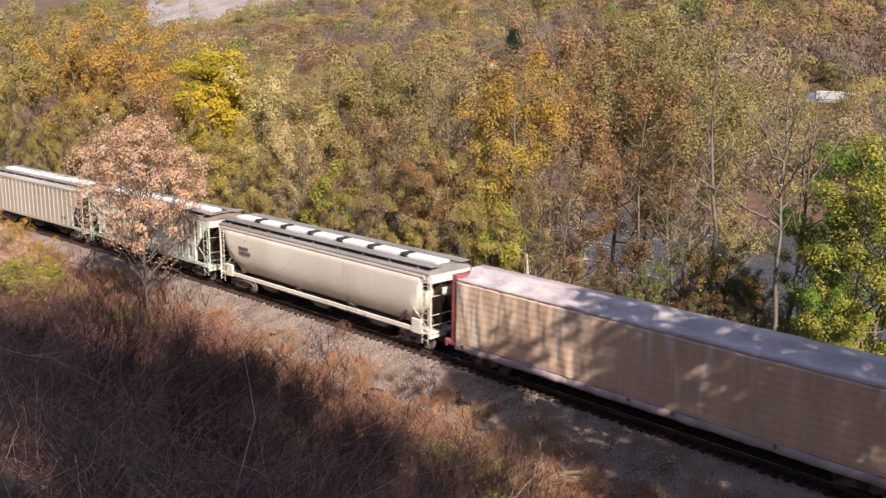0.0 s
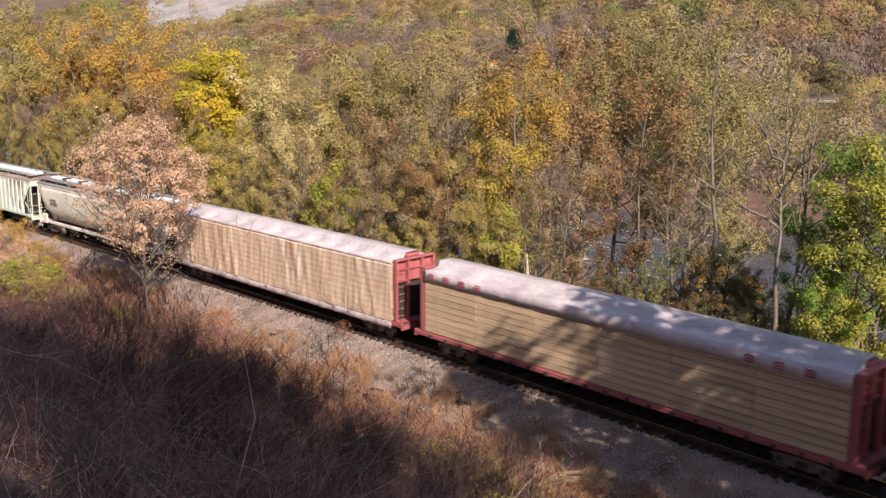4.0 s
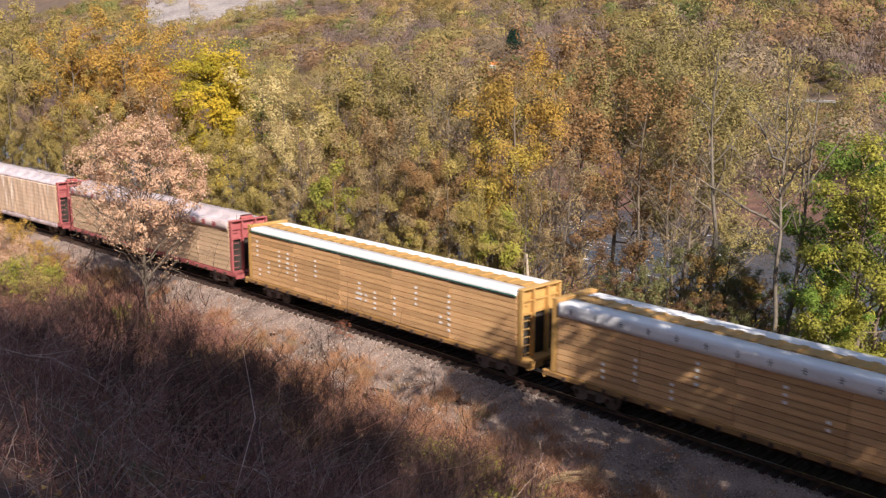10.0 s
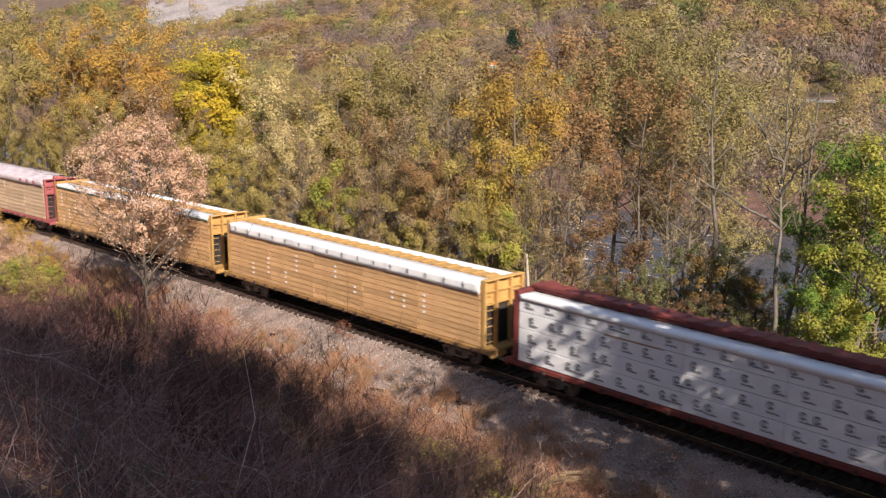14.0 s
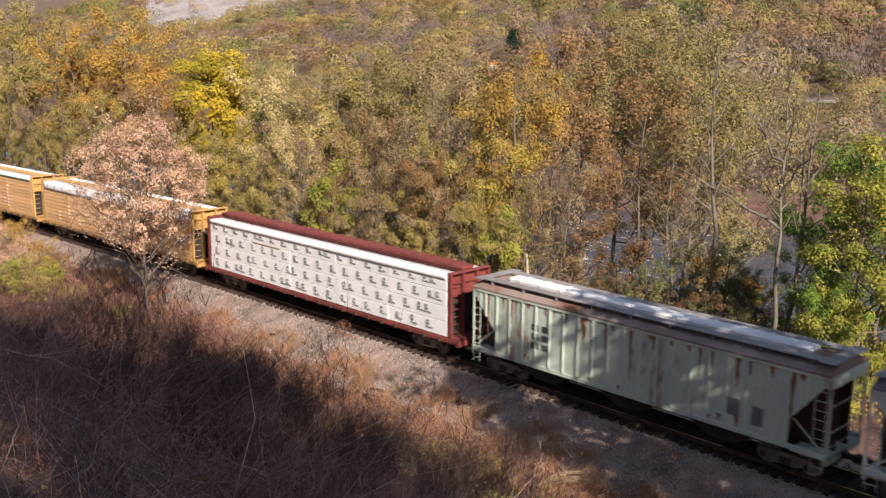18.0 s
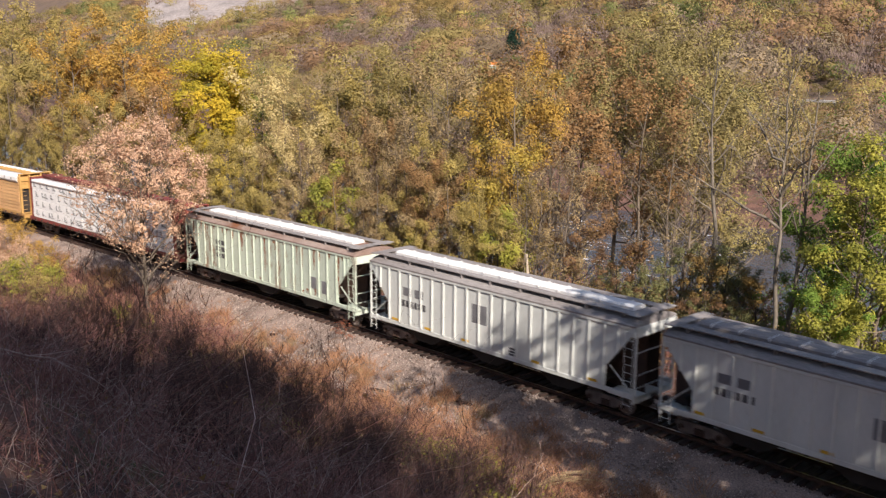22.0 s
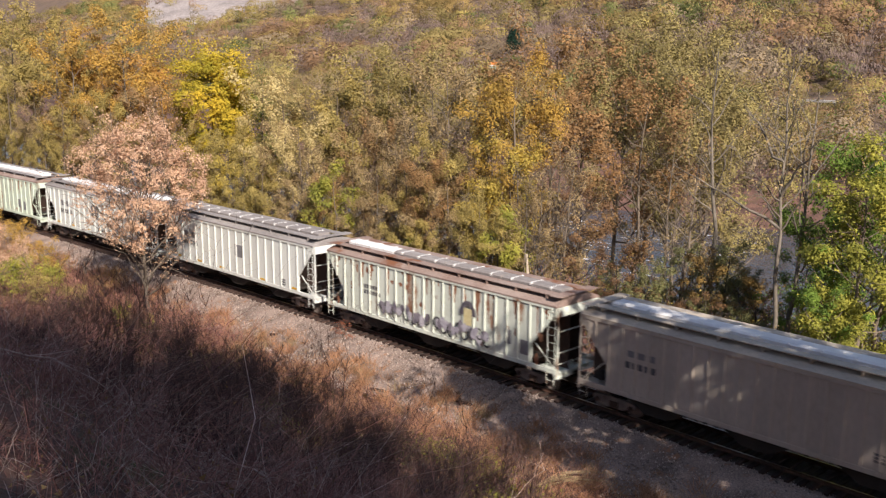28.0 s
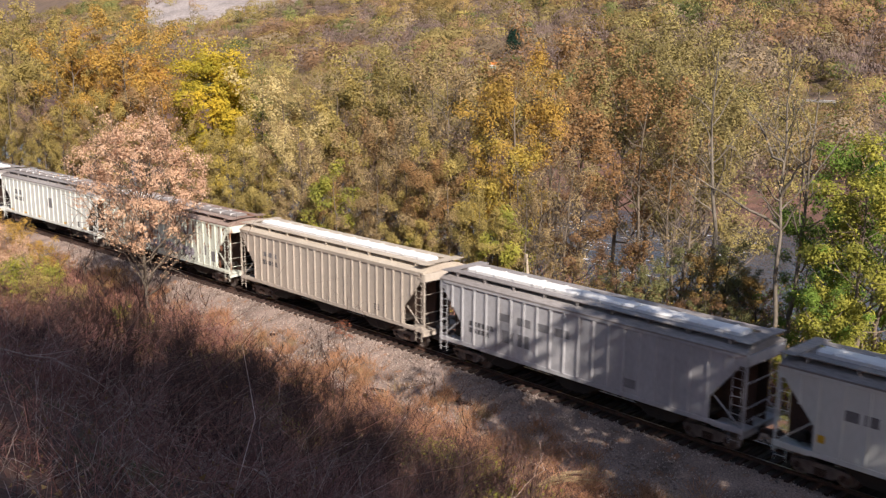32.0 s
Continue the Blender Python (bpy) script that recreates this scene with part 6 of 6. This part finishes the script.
def tufts(rng, n, per, x0, x1, n0, n1, spread=0.22):
    rt = np.repeat(roots_in(rng, n, x0, x1, n0, n1), per, 0)
    keep_ = wave(rt[:, 0], rt[:, 1], 0.9, 11) + 0.2 * (-5.0 - rt[:, 1] + CURVE * np.minimum(rt[:, 0] - CURVE_FROM, 0) ** 2 / 2) + rng.normal(0, 0.5, len(rt)) > -0.6
    rt = rt[keep_]
    rt[:, :2] += rng.normal(0, spread, (len(rt), 2))
    rt[:, 2] = shoulder(rt[:, 0], rt[:, 1]) - 0.04
    return rt


for m, k, per, n0, n1, h, wd, lb in (
        (M_GRASS_RED, 1750, 62, -14.5, -3.2, 0.75, 0.013, "reddish dry grass beside the ballast"),
        (M_GRASS_RED, 900, 60, -9.0, -4.3, 0.55, 0.011, "short reddish dry grass at the ballast's foot"),
        (M_GRASS_TAN, 450, 50, -14.5, -3.8, 0.80, 0.012, "straw-coloured dry grass beside the ballast"),
        (M_GRASS_GREEN, 420, 26, -15, -7.0, 0.42, 0.017, "low green weeds on the verge"),
        (M_TWIG, 1300, 16, -32, -12, 0.35, 0.006, "dead brown undergrowth on the near slope")):
    rt = tufts(rng, k, per, -112 if n0 > -20 else -62, -8, n0, n1, 0.16)
    v, f = blades(rng, rt, h, wd, 0.85)
    stuff("dry_grass", v, f, m, lb, "grass")
# low green weeds in patches at the slope's foot
wr = np.random.default_rng(17)
pc = np.array([(-27.5, -9.6), (-26.0, -9.2), (-28.6, -10.2), (-24.8, -10.0), (-31.5, -11.0), (-33.5, -11.4), (-36, -10.6), (-45.5, -10.4), (-48, -10.8), (-43, -10.2), (-22.5, -10.4), (-29.8, -11.6), (-52, -10.5), (-20.5, -9.8), (-24.0, -8.8), (-25.4, -8.2), (-21.6, -9.2), (-27.0, -8.6), (-23.0, -11.6)])
c = np.repeat(pc, 420, 0) + wr.normal(0, 0.62, (len(pc) * 420, 2))
c = np.concatenate([c, (land(c[:, 0], c[:, 1]) + np.abs(wr.normal(0.38, 0.2, len(c))))[:, None]], 1)
v, f = leaves_at(wr, c, 0.055, 0.3)
stuff("green_weeds", v, f, L_LEAFY, "patches of low yellow-green weeds on the verge", "weeds")
# arching straw clump low on the slope
gs = np.random.default_rng(6)
straws = []
for i in range(26):
    q_ = np.linspace(0, 1, 7)[:, None]
    ang = radians(gs.normal(56, 9))
    ln, up_ = gs.uniform(1.6, 3.2), gs.uniform(0.3, 0.6)
    way = np.array([math.cos(ang) * ln, math.sin(ang) * ln, 0])
    straws.append(tube(np.array([-22.3, -8.0, lands(-22.3, -8.0) + 0.25]) + gs.normal(0, 0.1, 3) * np.array([1, 1, 0]) + way * q_ + np.array([0, 0, up_]) * (4 * q_ * (1 - q_) * 0.8 + 0.45 * q_), 0.011 * (1 - 0.7 * q_[:, 0]), 4))
v, f = joined(straws)
stuff("straw_clump", v, f, M_GRASS_TAN, "clump of long arching straw-coloured grass", "grass")

# trees behind the camera whose shade falls on the slope and the line
THIN = tree_meshes(97, 17, 3.4, L_RUST, leaves=2700, size=0.24, puff=0.42, clumps=300, first=0.4, limbs=17)
SHADE = [tree_meshes(90 + i, 17, 3.4, L_RUST, leaves=4200, size=0.25, puff=0.42, clumps=400, first=0.42, limbs=17) for i in range(2)]
for i, (x, y, sz) in enumerate(((-1.1, -9.4, 1.37), (3.6, -10.8, 1.3), (7.6, -9.6, 1.35), (12.8, -10.8, 1.35), (18, -9.8, 1.4), (24, -10, 1.4),
                                (2.5, -28.9, 0.82), (3.5, -31.5, 1.3), (6.5, -32.5, 1.4), (9, -30.5, 1.35), (11, -33, 1.55), (10, -36, 1.4), (14, -31, 1.15), (15, -37, 1.1), (3.5, -34.5, 0.95), (20, -35, 1.2), (8, -38, 1.05))):
    stand("tree", THIN if (x, y) in ((-1.1, -9.4), (7.6, -9.6), (2.5, -28.9), (6.5, -32.5), (3.5, -34.5)) else SHADE[i % 2], x, y, "tall rust-leaved oak tree on the wooded slope", turn=i * 77, size=sz, group="trees on the near slope")

LOW = tree_meshes(95, 12, 3.2, L_RUST, leaves=1500, size=0.2, puff=0.42, clumps=400, first=0.1, limbs=20)
for i, (x, y, sz) in enumerate(((4.6, -35.8, 0.72), (7.2, -37.2, 0.8), (2.9, -37.2, 0.5), (6.4, -33.6, 0.8), (4.2, -31.6, 0.62), (9.5, -35.5, 0.9), (3.6, -27.9, 0.78), (5.6, -29.4, 0.9))):
    stand("tree", LOW, x, y, "low-branched rust-leaved oak tree on the wooded slope", turn=i * 61, size=sz, group="trees on the near slope")

# dead trunks and scraps
M_DEADWOOD = mat("bleached_deadwood", (0.46, 0.39, 0.31), 0.85, (0.28, 0.22, 0.17), 2, 20, 0.4, streak=(1, 1, 0.2))
for px_, d, h, lean_, r in ((946, 57, 4.6, (-0.7, 0.2), 0.13), (822, 62, 3.0, (0.2, 0.1), 0.07), (812, 62.2, 2.6, (-1.6, 0.2), 0.06), (843, 72, 6.0, (0.15, 0.0), 0.15), (1278, 52, 3.0, (0.5, 0.2), 0.08)):
    x, y = bearing(px_, d)
    q_ = np.linspace(0, 1, 6)[:, None]
    v, f = tube(np.array([0, 0, -0.2]) + np.array([lean_[0], lean_[1], h]) * q_ + np.random.default_rng(int(px_)).normal(0, 0.04, (6, 3)), r * (1 - 0.35 * q_[:, 0]), 7)
    t = tagged(new("dead_tree", mesh_of("dead_tree", v, f, M_DEADWOOD, True)), "bleached broken dead trunk on the bank", "dead tree")
    t.matrix_basis = pose(x, y, lands(x, y))
bx_, by_ = bearing(843, 72)
v, f = tube([(0, 0, 5.6), (-0.5, -0.1, 5.5), (-1.1, -0.2, 5.1), (-1.9, -0.3, 5.0)], [0.1, 0.08, 0.06, 0.03], 6)
limb_ = new("broken_limb", mesh_of("broken_limb", v, f, M_DEADWOOD, True))
tagged(limb_, "bleached snapped limb hanging from a dead trunk", "branch")
limb_.matrix_basis = pose(bx_, by_, lands(bx_, by_))
for x, y, a_, ln in ((-35.2, -5.0, 24, 0.55), (-31.2, -3.4, -38, 0.8), (-30.6, -3.6, 12, 0.5), (-46, -3.8, 60, 0.4)):
    z_ = float(np.interp(y, [-6.4, -4.6, -3.1, -2.0], [-1.35, -1.0, -0.72, -0.50])) + 0.06
    o = part("scrap_board", boxes((-ln, ln, -0.09, 0.09, -0.025, 0.03), bevel=0.008), M_TIE, None)
    tagged(o, "dark splintered board lying on the ballast", "board")
    o.matrix_basis = pose(x, y, z_, 12, 3, a_)

# ---- far road and what stands and drives on it ----
M_ASPHALT = mat("far_asphalt", (0.06, 0.06, 0.06), 0.9, (0.045, 0.045, 0.045), 0.3, 5, 0.1)
M_CONCRETE = mat("pale_concrete", (0.50, 0.49, 0.47), 0.85, (0.38, 0.37, 0.36), 0.5, 6, 0.2)
M_TRAILER = mat("white_trailer_paint", (0.82, 0.82, 0.82), 0.45, (0.74, 0.74, 0.74), 0.5, 6, 0.03)
M_CAB = mat("cab_paint", (0.30, 0.33, 0.40), 0.4, (0.24, 0.27, 0.33), 0.5, 6, 0.03)
M_GLASS_DARK = mat("dark_glass", (0.03, 0.035, 0.04), 0.1, (0.02, 0.025, 0.03), 1, 6, 0, spec=0.7)
M_ORANGE = mat("orange_roof", (0.75, 0.25, 0.06), 0.6, (0.62, 0.2, 0.05), 1, 8, 0.1)
M_GREENWALL = mat("pale_green_wall", (0.42, 0.55, 0.47), 0.7, (0.34, 0.46, 0.39), 1, 8, 0.1)
ROAD_Y, ROAD_Z = 322.0, -3.7
road = part("road", boxes((-900, 120, ROAD_Y - 7, ROAD_Y + 7, ROAD_Z - 3.0, ROAD_Z)), M_ASPHALT, None)
tagged(road, "dark asphalt highway across the valley", "road", kind="structure")
bar_ = tagged(new("concrete_barrier"), "pale concrete parapet along the far highway", "barrier", kind="structure")
seg = once("barrier_block", boxes((-5.95, 5.95, -0.2, 0.2, ROAD_Z, ROAD_Z + 1.0), bevel=0.04), M_CONCRETE)
for i in range(14):
    piece("barrier_block", seg, bar_, pose(-225 + i * 12, ROAD_Y - 6.5, 0))


def semi_truck(label):
    t = tagged(new("semi_truck"), label, "truck", "trucks on the far highway")
    part("trailer", boxes((-6.5, 7.5, -1.3, 1.3, 1.15, 4.1), bevel=0.06), M_TRAILER, t)
    cab = part("cab", boxes((-9.9, -7.4, -1.2, 1.2, 0.7, 3.3), (-11.2, -9.9, -1.1, 1.1, 0.7, 1.9), bevel=0.1), M_CAB, t)
    part("windshield", boxes((-9.96, -9.90, -1.0, 1.0, 2.1, 2.95)), M_GLASS_DARK, cab)
    wheel = once("wheel", bars([((0, -0.15, 0), (0, 0.15, 0))], 0.5, 12), P_DARK)
    for x in (-10.6, -8.4, -7.1, 5.2, 6.4):
        for y in (-1.15, 1.15):
            piece("wheel", wheel, t, pose(x, y, 0.5))
    return t


def car(label, paint):
    t = tagged(new("car"), label, "car", "cars on the far highway")
    part("body", boxes((-2.2, 2.2, -0.88, 0.88, 0.3, 0.95), bevel=0.1), paint, t)
    part("cabin", boxes((-1.2, 1.6, -0.75, 0.75, 0.95, 1.5), bevel=0.18), M_GLASS_DARK, t)
    wheel = once("wheel", bars([((0, -0.1, 0), (0, 0.1, 0))], 0.32, 12), P_DARK)
    for x in (-1.4, 1.4):
        for y in (-0.8, 0.8):
            piece("wheel", wheel, t, pose(x, y, 0.32))
    return t


# (vehicle, place on the road at 0 s, metres a second)
traffic = [(semi_truck("white semi truck on the far highway"), -163.0, -29.0), (semi_truck("white semi truck on the far highway"), 6.0, -29.0),
           (semi_truck("white semi truck on the far highway"), 87.0, -29.0), (semi_truck("white semi truck on the far highway"), -135.0, -29.5), (car("white car on the far highway", M_TRAILER), -60.0, -31.0), (semi_truck("white semi truck on the far highway"), -290.0, -29.0)]

# small station with an orange roof beyond the road
hx, hy = bearing(872, 548)
hz = lands(hx, hy)
st = tagged(new("roadside_building"), "small roadside building with orange roof and pale green walls", "building")
st.matrix_basis = pose(hx, hy, hz - 0.4, 0, 0, 40)
part("wall", boxes((-3, 3, -2.5, 2.5, 0, 3.2)), M_GREENWALL, st)
part("roof", prism([(-2.9, 4.2), (2.9, 4.2), (2.6, 5.5), (-2.6, 5.5)], -2.3, 2.3), M_ORANGE, st)
part("parapet", boxes((-2.6, 2.6, -2.2, 2.2, 3.2, 4.2)), M_TRAILER, st)
part("canopy", boxes((3.0, 8.0, -2.0, 2.0, 3.0, 3.35), bevel=0.03), M_GREENWALL, st)
for y in (-1.6, 1.6):
    part("post", boxes((7.4, 7.6, y - 0.1, y + 0.1, 0, 3.0)), M_TRAILER, st)
for x in (-1.9, 0.0, 1.9):
    part("window", boxes((x - 0.5, x + 0.5, -2.54, -2.5, 1.0, 2.4)), M_GLASS_DARK, st)

# loose stones on the ballast
rngp = np.random.default_rng(5)
n = 28000
s = rngp.uniform(-80, -12, n)
off = np.where(rngp.random(n) < 0.8, rngp.uniform(-6.4, -1.15, n), rngp.uniform(1.4, 4, n))
w = np.minimum(s - CURVE_FROM, 0)
zz = np.interp(np.abs(off), [0, 1.3, 1.62, 2.0, 3.1, 4.6, 6.4], [-0.265, -0.26, -0.265, -0.385, -0.69, -0.99, -1.1])
base = np.stack([s, CURVE * w * w / 2 + off, zz + 0.01], -1)
tet = np.array([(1, 0, -0.4), (-0.6, 0.9, -0.4), (-0.6, -0.9, -0.4), (0.1, 0.1, 0.9), ], float)
sc = rngp.uniform(0.024, 0.058, (n, 1, 1))
v = base[:, None] + (tet[None] + rngp.normal(0, 0.25, (n, 4, 3))) * sc
f = (np.arange(n) * 4)[:, None, None] + np.array([(0, 1, 3), (1, 2, 3), (2, 0, 3), (0, 2, 1)])[None]
stuff("ballast_stones", v.reshape(-1, 3), f.reshape(-1, 3), M_STONE, "loose grey and pinkish ballast stones", "gravel")

motions()
